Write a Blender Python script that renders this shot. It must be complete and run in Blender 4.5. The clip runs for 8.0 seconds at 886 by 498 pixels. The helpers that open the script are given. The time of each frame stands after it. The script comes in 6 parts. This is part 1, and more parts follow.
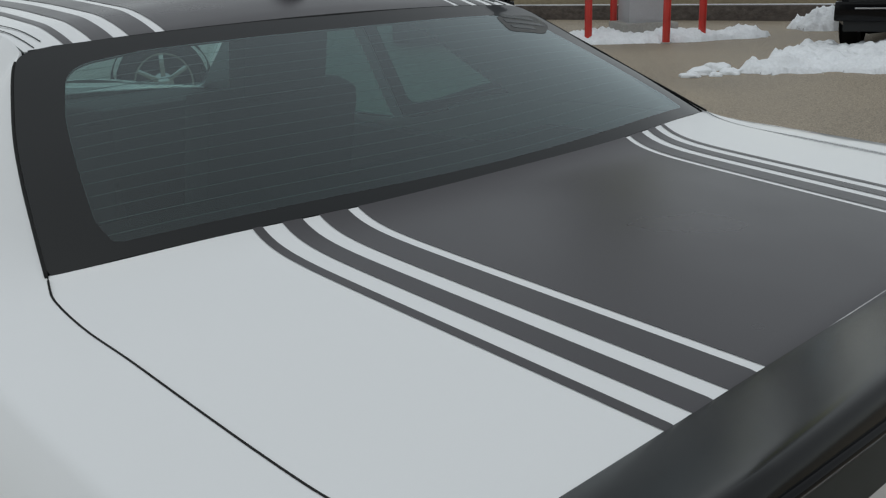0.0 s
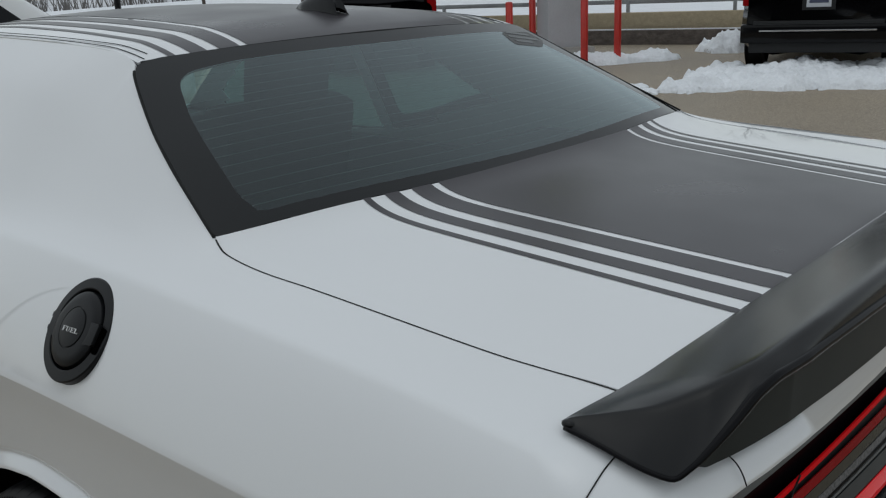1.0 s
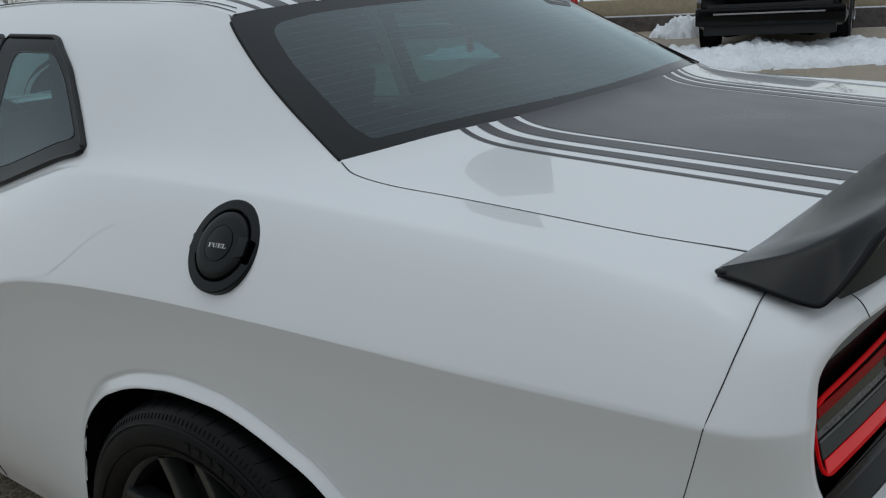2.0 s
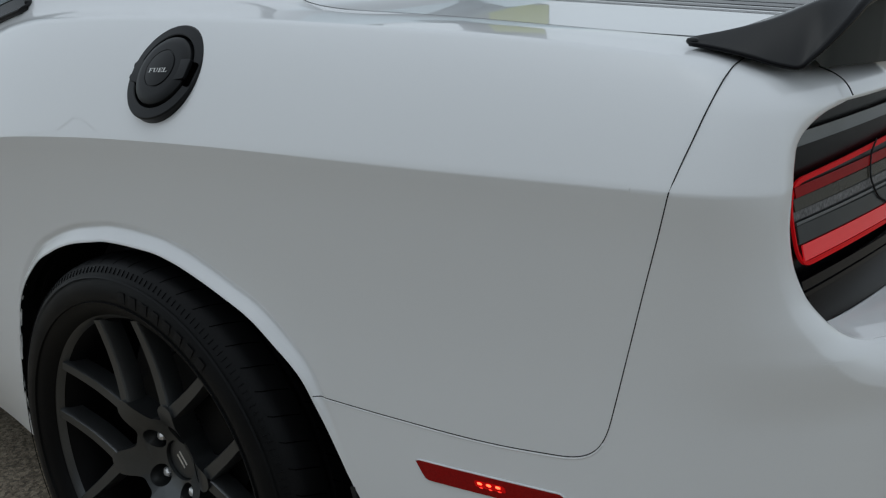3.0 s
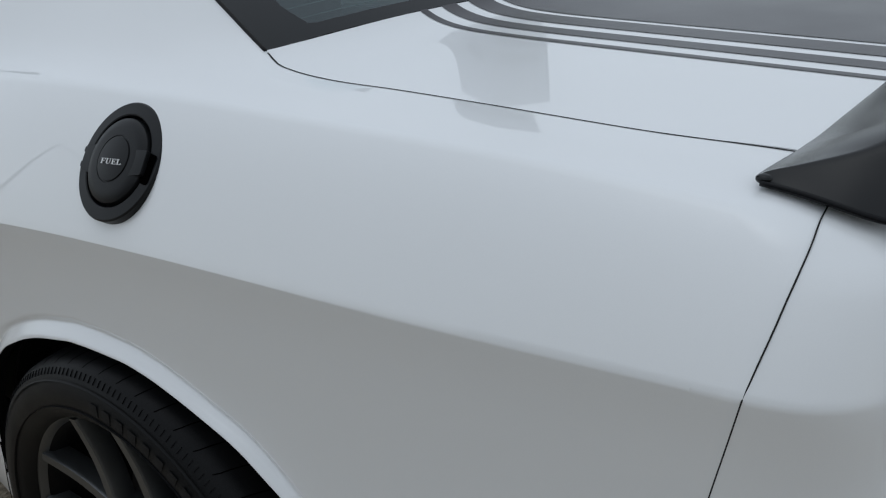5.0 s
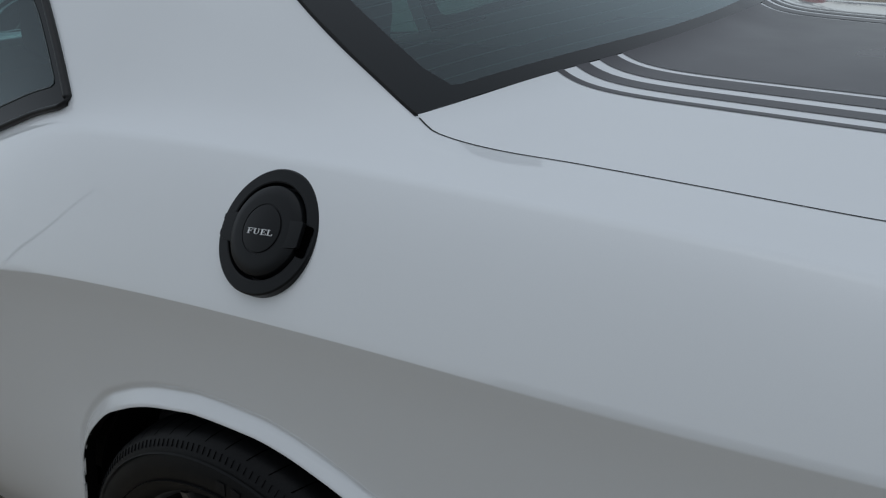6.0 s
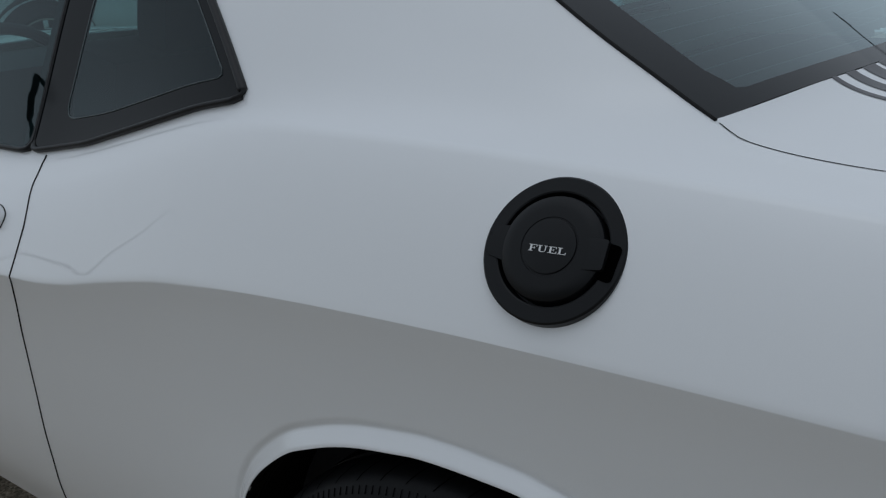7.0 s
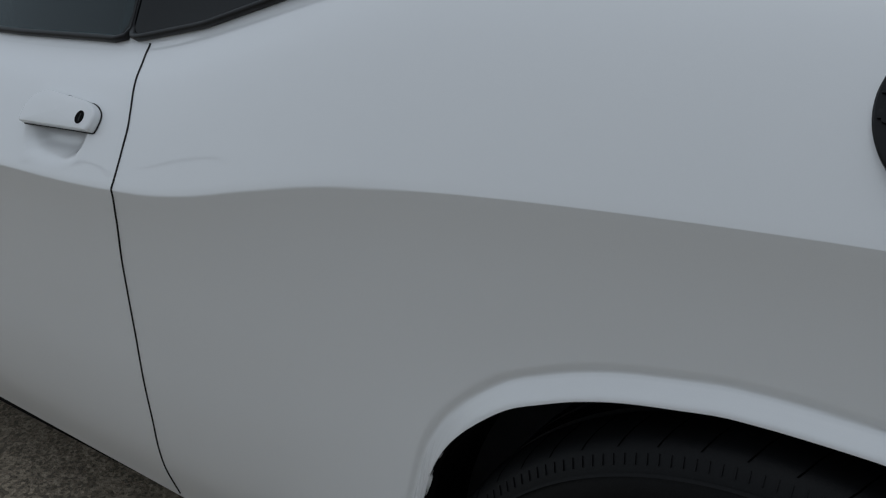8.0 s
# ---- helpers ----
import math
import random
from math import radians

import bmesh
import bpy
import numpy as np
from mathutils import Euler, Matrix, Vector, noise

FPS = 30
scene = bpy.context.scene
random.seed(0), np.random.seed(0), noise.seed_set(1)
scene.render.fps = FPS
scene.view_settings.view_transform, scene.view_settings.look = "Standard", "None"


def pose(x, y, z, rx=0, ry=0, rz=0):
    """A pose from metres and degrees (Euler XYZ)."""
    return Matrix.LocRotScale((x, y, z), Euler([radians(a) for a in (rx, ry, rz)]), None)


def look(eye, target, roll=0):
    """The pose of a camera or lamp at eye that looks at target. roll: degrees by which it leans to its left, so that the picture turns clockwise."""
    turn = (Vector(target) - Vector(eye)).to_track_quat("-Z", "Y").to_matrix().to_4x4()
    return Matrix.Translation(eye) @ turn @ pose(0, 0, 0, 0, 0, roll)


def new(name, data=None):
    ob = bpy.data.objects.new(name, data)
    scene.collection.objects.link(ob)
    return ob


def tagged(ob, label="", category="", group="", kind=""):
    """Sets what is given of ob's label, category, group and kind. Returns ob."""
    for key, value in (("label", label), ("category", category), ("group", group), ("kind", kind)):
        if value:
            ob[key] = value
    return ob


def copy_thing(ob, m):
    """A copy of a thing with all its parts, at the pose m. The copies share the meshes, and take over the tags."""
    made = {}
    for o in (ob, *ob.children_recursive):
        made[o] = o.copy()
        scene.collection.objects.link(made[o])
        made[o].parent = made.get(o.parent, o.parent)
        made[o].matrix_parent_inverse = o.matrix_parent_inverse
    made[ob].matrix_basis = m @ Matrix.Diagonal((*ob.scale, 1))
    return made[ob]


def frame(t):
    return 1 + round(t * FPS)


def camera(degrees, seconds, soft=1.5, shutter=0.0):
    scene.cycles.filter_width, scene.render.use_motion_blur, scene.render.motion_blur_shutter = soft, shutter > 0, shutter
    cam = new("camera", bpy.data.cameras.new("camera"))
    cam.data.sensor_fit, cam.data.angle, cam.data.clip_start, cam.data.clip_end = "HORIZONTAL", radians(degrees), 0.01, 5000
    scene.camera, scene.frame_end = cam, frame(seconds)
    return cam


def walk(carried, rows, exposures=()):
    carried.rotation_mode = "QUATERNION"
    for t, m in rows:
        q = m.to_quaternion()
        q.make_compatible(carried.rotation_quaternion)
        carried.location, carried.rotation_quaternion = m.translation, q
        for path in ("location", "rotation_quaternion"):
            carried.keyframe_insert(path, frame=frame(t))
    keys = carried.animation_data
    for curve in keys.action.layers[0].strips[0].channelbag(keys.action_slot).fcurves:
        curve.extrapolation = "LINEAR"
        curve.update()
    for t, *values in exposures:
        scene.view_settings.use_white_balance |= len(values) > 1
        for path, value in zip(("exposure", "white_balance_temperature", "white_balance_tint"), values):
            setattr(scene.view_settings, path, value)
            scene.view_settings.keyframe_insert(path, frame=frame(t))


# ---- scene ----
cam = camera(52.03, 8.0, 1.2)
# seconds, place in metres, turn in degrees
ROWS = [
    (0, -1.0183, -1.1917, 1.4274, 72.118, 2.063, -43.198),
    (0.5, -1.2008, -1.2272, 1.4054, 72.964, 2.278, -45.855),
    (1, -1.3905, -1.2285, 1.4269, 73.608, 2.381, -48.693),
    (1.2, -1.4742, -1.2099, 1.4283, 73.675, 2.382, -49.860),
    (2.3, -1.6942, -1.1591, 1.2904, 73.064, 3.425, -52.377),
    (2.5, -1.6842, -1.1603, 1.2286, 73.033, 3.143, -52.513),
    (3, -1.6492, -1.1734, 1.0949, 73.872, 1.867, -52.617),
    (3.5, -1.5630, -1.1848, 0.9719, 72.416, 2.281, -52.362),
    (3.8, -1.5151, -1.1842, 0.9477, 70.080, 3.080, -53.078),
    (4, -1.4825, -1.1638, 0.9637, 68.697, 3.399, -53.582),
    (4.2, -1.4419, -1.1250, 1.0276, 66.607, 3.379, -53.528),
    (4.5, -1.4228, -1.0949, 1.1418, 66.908, 3.950, -52.638),
    (4.7, -1.4265, -1.0696, 1.2175, 67.344, 4.331, -52.456),
    (5.8, -1.5026, -0.8897, 1.3064, 69.712, 4.052, -53.742),
    (6, -1.5139, -0.8262, 1.3235, 69.346, 3.669, -53.828),
    (6.5, -1.5712, -0.6434, 1.3293, 69.777, 2.540, -54.376),
    (7, -1.5912, -0.4708, 1.2854, 70.639, 1.494, -54.791),
    (7.4, -1.5688, -0.3191, 1.2424, 69.325, 1.063, -54.894),
    (7.5, -1.5625, -0.2759, 1.2184, 69.522, 1.014, -54.968),
    (8, -1.5472, -0.1239, 1.1294, 68.813, 0.980, -54.395),
]
EXPOSURE = [(0, 0.17, 6520, 4.5), (0.6, 0.11, 6400, 5), (1.2, 0.06, 6330, 4.5), (2.5, 0.12, 6100, 4), (3, 0.13, 6100, 4), (3.5, 0.38, 6200, 6), (4, 0.65, 6230, 6), (4.5, 0.60, 6160, 6), (5.8, -0.07, 6010, 5.5), (7, -0.09, 5980, 6), (8, -0.10, 6010, 6)]
walk(cam, [(t, pose(x, y, z, rx, ry, rz)) for t, x, y, z, rx, ry, rz in ROWS], EXPOSURE)

# overcast winter daylight
world = bpy.data.worlds.new("overcast")
scene.world = world
world.use_nodes = True
wn = world.node_tree
sky = wn.nodes.new("ShaderNodeTexSky")
sky.sky_type, sky.sun_disc = "NISHITA", False
sky.sun_elevation, sky.sun_rotation = radians(84), radians(333)
sky.air_density, sky.dust_density, sky.ozone_density = 1.0, 0.6, 1.5
pale = wn.nodes.new("ShaderNodeHueSaturation")
pale.inputs["Saturation"].default_value = 0.20
# an overcast sky is brighter overhead than at the horizon
where = wn.nodes.new("ShaderNodeTexCoord")
split = wn.nodes.new("ShaderNodeSeparateXYZ")
rise = wn.nodes.new("ShaderNodeMapRange")
rise.inputs["From Min"].default_value, rise.inputs["From Max"].default_value = 0.0, 0.85
rise.inputs["To Min"].default_value, rise.inputs["To Max"].default_value = 0.60, 1.0
cloud = wn.nodes.new("ShaderNodeVectorMath")
cloud.operation = "SCALE"
back = wn.nodes["Background"]
back.inputs["Strength"].default_value = 0.15
wn.links.new(where.outputs["Generated"], split.inputs[0])
wn.links.new(split.outputs["Z"], rise.inputs["Value"])
wn.links.new(sky.outputs[0], pale.inputs["Color"])
wn.links.new(pale.outputs[0], cloud.inputs[0])
wn.links.new(rise.outputs[0], cloud.inputs["Scale"])
wn.links.new(cloud.outputs[0], back.inputs["Color"])
lamp = bpy.data.lights.new("sun", "SUN")
lamp.energy, lamp.angle, lamp.color = 0.15, radians(150), (1.0, 0.97, 0.93)
sun = new("sun", lamp)
sun.matrix_world = look((-0.95, 1.86, 20), (0, 0, 0))


# ---- materials ----
def material(name, colour, rough=0.5, metal=0.0, coat=0.0, coat_rough=0.03, spec=0.5, grain=0.0, grain_size=60.0,
             stain=0.0, stain_size=3.0, bump=0.0, bump_size=200.0, emit=None, per_object=0.0):
    """A principled material, varied at two scales in object space."""
    m = bpy.data.materials.new(name)
    m.use_nodes = True
    nt = m.node_tree
    p = nt.nodes["Principled BSDF"]
    p.inputs["Roughness"].default_value = rough
    p.inputs["Metallic"].default_value = metal
    p.inputs["Coat Weight"].default_value = coat
    p.inputs["Coat Roughness"].default_value = coat_rough
    p.inputs["Specular IOR Level"].default_value = spec
    p.inputs["Base Color"].default_value = (*colour, 1)
    co = nt.nodes.new("ShaderNodeTexCoord")
    last = None

    def layer(amount, size, detail):
        nonlocal last
        tex = nt.nodes.new("ShaderNodeTexNoise")
        tex.inputs["Scale"].default_value, tex.inputs["Detail"].default_value = size, detail
        nt.links.new(co.outputs["Object"], tex.inputs["Vector"])
        span = nt.nodes.new("ShaderNodeMapRange")
        span.inputs["From Min"].default_value, span.inputs["From Max"].default_value = 0.3, 0.7
        span.inputs["To Min"].default_value, span.inputs["To Max"].default_value = 1 - amount, 1 + amount
        nt.links.new(tex.outputs["Fac"], span.inputs["Value"])
        mul = nt.nodes.new("ShaderNodeVectorMath")
        mul.operation = "SCALE"
        if last is None:
            mul.inputs[0].default_value = colour
        else:
            nt.links.new(last, mul.inputs[0])
        nt.links.new(span.outputs[0], mul.inputs["Scale"])
        last = mul.outputs[0]
        return tex

    if grain:
        layer(grain, grain_size, 4)
    if stain:
        tex = layer(stain, stain_size, 5)
        wear = nt.nodes.new("ShaderNodeMapRange")
        wear.inputs["To Min"].default_value, wear.inputs["To Max"].default_value = max(0, rough - 0.12 * min(1, rough * 3)), min(1, rough + 0.12 * min(1, rough * 3))
        nt.links.new(tex.outputs["Fac"], wear.inputs["Value"])
        nt.links.new(wear.outputs[0], p.inputs["Roughness"])
    if last is not None:
        nt.links.new(last, p.inputs["Base Color"])
    if bump:
        tex = nt.nodes.new("ShaderNodeTexNoise")
        tex.inputs["Scale"].default_value, tex.inputs["Detail"].default_value = bump_size, 3
        nt.links.new(co.outputs["Object"], tex.inputs["Vector"])
        b = nt.nodes.new("ShaderNodeBump")
        b.inputs["Strength"].default_value, b.inputs["Distance"].default_value = bump, 1.0 / bump_size
        nt.links.new(tex.outputs["Fac"], b.inputs["Height"])
        nt.links.new(b.outputs[0], p.inputs["Normal"])
    if emit:
        p.inputs["Emission Color"].default_value = (*emit[0], 1)
        p.inputs["Emission Strength"].default_value = emit[1]
    return m


def glass_material(name, tint, rough=0.0, ior=1.5, rise_power=4.0):
    """Tinted pane: clear filter below, mirror gloss by Fresnel on top."""
    m = bpy.data.materials.new(name)
    m.use_nodes = True
    nt = m.node_tree
    nt.nodes.remove(nt.nodes["Principled BSDF"])
    clear = nt.nodes.new("ShaderNodeBsdfTransparent")
    clear.inputs[0].default_value = (*tint, 1)
    gloss = nt.nodes.new("ShaderNodeBsdfGlossy")
    gloss.inputs["Roughness"].default_value = rough
    gloss.inputs["Color"].default_value = (0.86, 0.97, 1.0, 1)
    lay = nt.nodes.new("ShaderNodeLayerWeight")
    lay.inputs["Blend"].default_value = 0.5
    rise5 = nt.nodes.new("ShaderNodeMath")
    rise5.operation, rise5.inputs[1].default_value = "POWER", rise_power
    nt.links.new(lay.outputs["Facing"], rise5.inputs[0])
    fres = nt.nodes.new("ShaderNodeMapRange")
    fres.inputs["To Min"].default_value = ((ior - 1) / (ior + 1)) ** 2
    nt.links.new(rise5.outputs[0], fres.inputs["Value"])
    mix = nt.nodes.new("ShaderNodeMixShader")
    nt.links.new(fres.outputs[0], mix.inputs[0])
    nt.links.new(clear.outputs[0], mix.inputs[1])
    nt.links.new(gloss.outputs[0], mix.inputs[2])
    nt.links.new(mix.outputs[0], nt.nodes["Material Output"].inputs[0])
    return m


PAINT = material("white_paint", (0.80, 0.81, 0.81), rough=0.35, coat=1.0, coat_rough=0.02, grain=0.008, grain_size=900, stain=0.012, stain_size=2.0)
DECAL = material("matte_black_vinyl", (0.042, 0.039, 0.044), rough=0.30, spec=0.5, grain=0.10, grain_size=1500, stain=0.06, stain_size=5, bump=0.03, bump_size=900)
FUEL_BLACK = material("black_fuel_plastic", (0.0055, 0.006, 0.0068), rough=0.42, spec=0.22, grain=0.1, grain_size=1200, stain=0.05)
SATIN = material("satin_black_plastic", (0.005, 0.0055, 0.006), rough=0.19, spec=0.30, grain=0.12, grain_size=1200, stain=0.05, bump=0.02, bump_size=1200)
GLOSSY = material("gloss_black_plastic", (0.005, 0.005, 0.006), rough=0.12, spec=0.12, stain=0.05)
APRON = material("black_lamp_apron", (0.0035, 0.0033, 0.004), rough=0.25, spec=0.06, stain=0.08)
REAR_FACE = material("dark_gloss_panel", (0.033, 0.0372, 0.0360), rough=0.35, spec=0.05, stain=0.06)
ROUGH_BLACK = material("grained_black_plastic", (0.013, 0.0135, 0.014), rough=0.6, spec=0.35, grain=0.15, grain_size=800, stain=0.1, bump=0.25, bump_size=900)
# flat black that stands for shade in cuts and recesses
GROOVE_SHADE = material("groove_shade", (0.001, 0.001, 0.001), rough=1.0, spec=0.0, grain=0.1)
SEAM = material("shadow_gap", (0.006, 0.006, 0.006), rough=0.9, grain=0.1)
RUBBER = material("tyre_rubber", (0.0040, 0.0042, 0.0046), rough=0.48, spec=0.15, grain=0.2, grain_size=500, stain=0.15, stain_size=14, bump=0.15, bump_size=700)
RUBBER_TEXT = material("raised_rubber", (0.009, 0.009, 0.0095), rough=0.6, spec=0.15, grain=0.1)
STRIP = material("window_rubber", (0.006, 0.006, 0.0065), rough=0.4, spec=0.3, grain=0.1, bump=0.05)
FRIT = material("black_enamel_glass", (0.0045, 0.006, 0.007), rough=0.04, spec=0.23, stain=0.05)
STICKER = material("dark_sticker", (0.02, 0.02, 0.02), rough=0.4, grain=0.1)
SIDE_FRIT = material("black_enamel_side_glass", (0.004, 0.0055, 0.006), rough=0.05, spec=0.16, stain=0.05)
SIDE_GLASS = glass_material("dark_side_glass", (0.20, 0.36, 0.37), 0.0, 1.30)
GLASS_LINE = material("printed_glass_line", (0.06, 0.08, 0.082), rough=0.4, grain=0.1)
FRIT_LINE = material("defroster_line", (0.17, 0.185, 0.175), rough=0.5, grain=0.1)
GLASS = glass_material("tinted_glass", (0.34, 0.54, 0.52), 0.0, 1.45, 3.6)
WINDSCREEN = glass_material("clear_glass", (0.80, 0.86, 0.84), 0.0, 1.52)
RIM = material("satin_black_alloy", (0.105, 0.109, 0.111), rough=0.34, metal=0.85, grain=0.08, grain_size=900, stain=0.08, stain_size=12, bump=0.03)
NUT = material("chromed_nut", (0.80, 0.79, 0.77), rough=0.3, metal=0.7, stain=0.1, stain_size=60)
# near-black copy of the rim alloy: shade behind the spokes put into its colour
RIM_SHADED = material("shaded_rim_barrel", (0.003, 0.003, 0.0033), rough=0.55, spec=0.12, stain=0.1, stain_size=12)
# disc steel darkened for the same shade inside the wheel
DARK_STEEL = material("dark_brake_steel", (0.018, 0.018, 0.018), rough=0.5, metal=0.8, stain=0.2, stain_size=20)
RED_LENS = material("red_lens", (0.27, 0.004, 0.006), rough=0.25, spec=0.06, grain=0.05, grain_size=300, stain=0.08, stain_size=8)
RED_DEEP = material("deep_red_reflector", (0.27, 0.003, 0.003), rough=0.22, spec=0.15, coat=0.10, grain=0.15, grain_size=420, bump=0.25, bump_size=500)
RED_GLOW = material("lit_red_lamp", (0.46, 0.003, 0.006), rough=0.3, spec=0.04, emit=((1.0, 0.012, 0.02), 0.10))
RED_BAND = material("lit_red_band", (0.50, 0.02, 0.03), rough=0.22, spec=0.5, coat=0.3, emit=((1.0, 0.015, 0.025), 0.20))
HALO = material("lit_lens", (0.50, 0.003, 0.006), rough=0.3, spec=0.04, grain=0.4, grain_size=600, emit=((1.0, 0.015, 0.008), 0.11))
LED_DIM = material("dim_diode", (0.6, 0.03, 0.02), rough=0.3, emit=((1.0, 0.03, 0.015), 0.9))
LED = material("lit_diode", (1.0, 0.2, 0.1), rough=0.3, emit=((1.0, 0.06, 0.02), 4.5))
SMOKE = material("smoked_lens", (0.009, 0.0095, 0.0095), rough=0.35, spec=0.2, stain=0.1, stain_size=10)
SMOKE_GREY = material("grey_lens_band", (0.055, 0.061, 0.063), rough=0.16, spec=0.12, stain=0.1, stain_size=10)
TRIM_GREY = material("grey_gloss_trim", (0.115, 0.125, 0.130), rough=0.16, spec=0.4, stain=0.08, stain_size=10)
LENS_PALE = material("pale_lens_band", (0.115, 0.115, 0.118), rough=0.25, spec=0.2, grain=0.45, grain_size=260)
OLIVE = material("olive_lens_band", (0.050, 0.047, 0.036), rough=0.2, spec=0.2, grain=0.1, grain_size=200)
LETTER = material("white_lettering", (0.75, 0.75, 0.74), rough=0.45, grain=0.03)
CLOTH = material("dark_seat_cloth", (0.020, 0.020, 0.022), rough=0.85, grain=0.2, grain_size=300, bump=0.3, bump_size=600)
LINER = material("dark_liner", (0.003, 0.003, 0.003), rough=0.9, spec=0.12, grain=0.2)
ASPHALT = material("wet_asphalt", (0.285, 0.236, 0.172), rough=0.6, grain=0.26, grain_size=75, stain=0.16, stain_size=0.35, bump=0.5, bump_size=120)
SNOW = material("old_snow", (0.84, 0.86, 0.88), rough=0.75, grain=0.05, grain_size=30, stain=0.06, stain_size=2.0, bump=0.5, bump_size=22)
FIELD = material("snowy_field", (0.62, 0.63, 0.65), rough=0.9, grain=0.10, grain_size=0.6, stain=0.25, stain_size=0.04, bump=0.3, bump_size=2)
CONCRETE = material("pale_concrete", (0.34, 0.33, 0.30), rough=0.85, grain=0.10, grain_size=30, stain=0.14, stain_size=1.2, bump=0.25, bump_size=60)
TAN_WALL = material("tan_retaining_wall", (0.40, 0.335, 0.225), rough=0.85, grain=0.10, grain_size=12, stain=0.15, stain_size=0.5, bump=0.3, bump_size=30)
DARK_WALL = material("damp_stone_wall", (0.125, 0.105, 0.092), rough=0.85, grain=0.25, grain_size=8, stain=0.2, stain_size=0.7, bump=0.5, bump_size=12)
RAIL_STEEL = material("galvanised_rail", (0.30, 0.31, 0.32), rough=0.5, metal=0.5, grain=0.1, grain_size=30, stain=0.15)
RED_PAINT = material("red_bollard_paint", (0.55, 0.030, 0.020), rough=0.4, coat=0.4, grain=0.06, grain_size=60, stain=0.12, stain_size=4)
# for the made-up facade that blocks low sky
CLADDING = material("sky_block_cladding", (0.27, 0.28, 0.29), rough=0.6, grain=0.05, grain_size=4, stain=0.1, stain_size=0.5)
PILLAR = material("grey_clad_pillar", (0.50, 0.51, 0.53), rough=0.5, metal=0.2, grain=0.04, grain_size=40, stain=0.08, stain_size=1.5)
SIGN_GREY = material("grey_sign_metal", (0.30, 0.31, 0.33), rough=0.5, grain=0.04, grain_size=20, stain=0.08, stain_size=1.5)
SIGN_YELLOW = material("yellow_green_sign_panel", (0.50, 0.52, 0.06), rough=0.45, grain=0.05, grain_size=20, stain=0.10, stain_size=2)
SIGN_DARK = material("dark_grey_sign_panel", (0.10, 0.10, 0.115), rough=0.45, grain=0.05, grain_size=20, stain=0.08, stain_size=2)
SIGN_PALE = material("pale_sign_panel", (0.50, 0.50, 0.52), rough=0.45, grain=0.05, grain_size=20, stain=0.08, stain_size=2)
BARK = material("bare_bark", (0.075, 0.060, 0.050), rough=0.9, grain=0.25, grain_size=20, bump=0.5, bump_size=40)
TWIG = material("winter_twigs", (0.16, 0.150, 0.142), rough=0.9, grain=0.25, grain_size=5)
BLACK_PAINT = material("black_car_paint", (0.0025, 0.0025, 0.003), rough=0.10, spec=0.22, stain=0.1)
CHROME = material("chrome_trim", (0.62, 0.62, 0.63), rough=0.12, metal=1.0, stain=0.05)
SIDING = material("pale_blue_siding", (0.46, 0.56, 0.62), rough=0.6, grain=0.05, stain=0.06)
ROOFING = material("grey_roofing", (0.25, 0.25, 0.26), rough=0.8, grain=0.1, stain=0.1)
PLATE = material("number_plate", (0.55, 0.57, 0.60), rough=0.4, grain=0.04)
BAR = material("plate_bar", (0.06, 0.07, 0.12), rough=0.5, grain=0.05)

# single stones show in the asphalt
ant = ASPHALT.node_tree
ap = ant.nodes["Principled BSDF"]
from_link = ap.inputs["Base Color"].links[0].from_socket
acell = ant.nodes.new("ShaderNodeTexVoronoi")
acell.inputs["Scale"].default_value = 130.0
aco = ant.nodes.new("ShaderNodeTexCoord")
ant.links.new(aco.outputs["Object"], acell.inputs["Vector"])
abw = ant.nodes.new("ShaderNodeRGBToBW")
ant.links.new(acell.outputs["Color"], abw.inputs[0])
aspan = ant.nodes.new("ShaderNodeMapRange")
aspan.inputs["From Min"].default_value, aspan.inputs["From Max"].default_value = 0.2, 0.85
aspan.inputs["To Min"].default_value, aspan.inputs["To Max"].default_value = 0.52, 1.58
ant.links.new(abw.outputs[0], aspan.inputs["Value"])
amul = ant.nodes.new("ShaderNodeVectorMath")
amul.operation = "SCALE"
ant.links.new(from_link, amul.inputs[0])
ant.links.new(aspan.outputs[0], amul.inputs["Scale"])
ant.links.new(amul.outputs[0], ap.inputs["Base Color"])


# ---- mesh tools ----
def thing(name, label, category, group="", kind="", at=(0, 0, 0)):
    ob = new(name)
    ob.empty_display_size = 0.1
    ob.location = at
    return tagged(ob, label, category, group, kind)


def mesh_object(name, verts, faces, mat, parent=None, label="", smooth=True, normals=None):
    me = bpy.data.meshes.new(name)
    me.from_pydata([tuple(map(float, v)) for v in verts], [], [tuple(map(int, f)) for f in faces])
    me.materials.append(mat)
    me.update()
    if smooth:
        me.polygons.foreach_set("use_smooth", [True] * len(me.polygons))
        if normals is not None:
            me.normals_split_custom_set_from_vertices([tuple(map(float, n)) for n in normals])
    ob = new(name, me)
    if parent is not None:
        ob.parent = parent
        ob.matrix_parent_inverse = Matrix.Identity(4)
    if label:
        tagged(ob, label)
    return ob


def part(name, bm, mat, parent=None, label="", smooth=True, sharp=35):
    """A bmesh as one mesh object under a thing or a part."""
    if smooth:
        for e in bm.edges:
            e.smooth = len(e.link_faces) == 2 and e.calc_face_angle(0) < radians(sharp)
        for f in bm.faces:
            f.smooth = True
    me = bpy.data.meshes.new(name)
    bm.normal_update()
    bm.to_mesh(me)
    bm.free()
    me.materials.append(mat)
    ob = new(name, me)
    if parent is not None:
        ob.parent = parent
    if label:
        tagged(ob, label)
    return ob


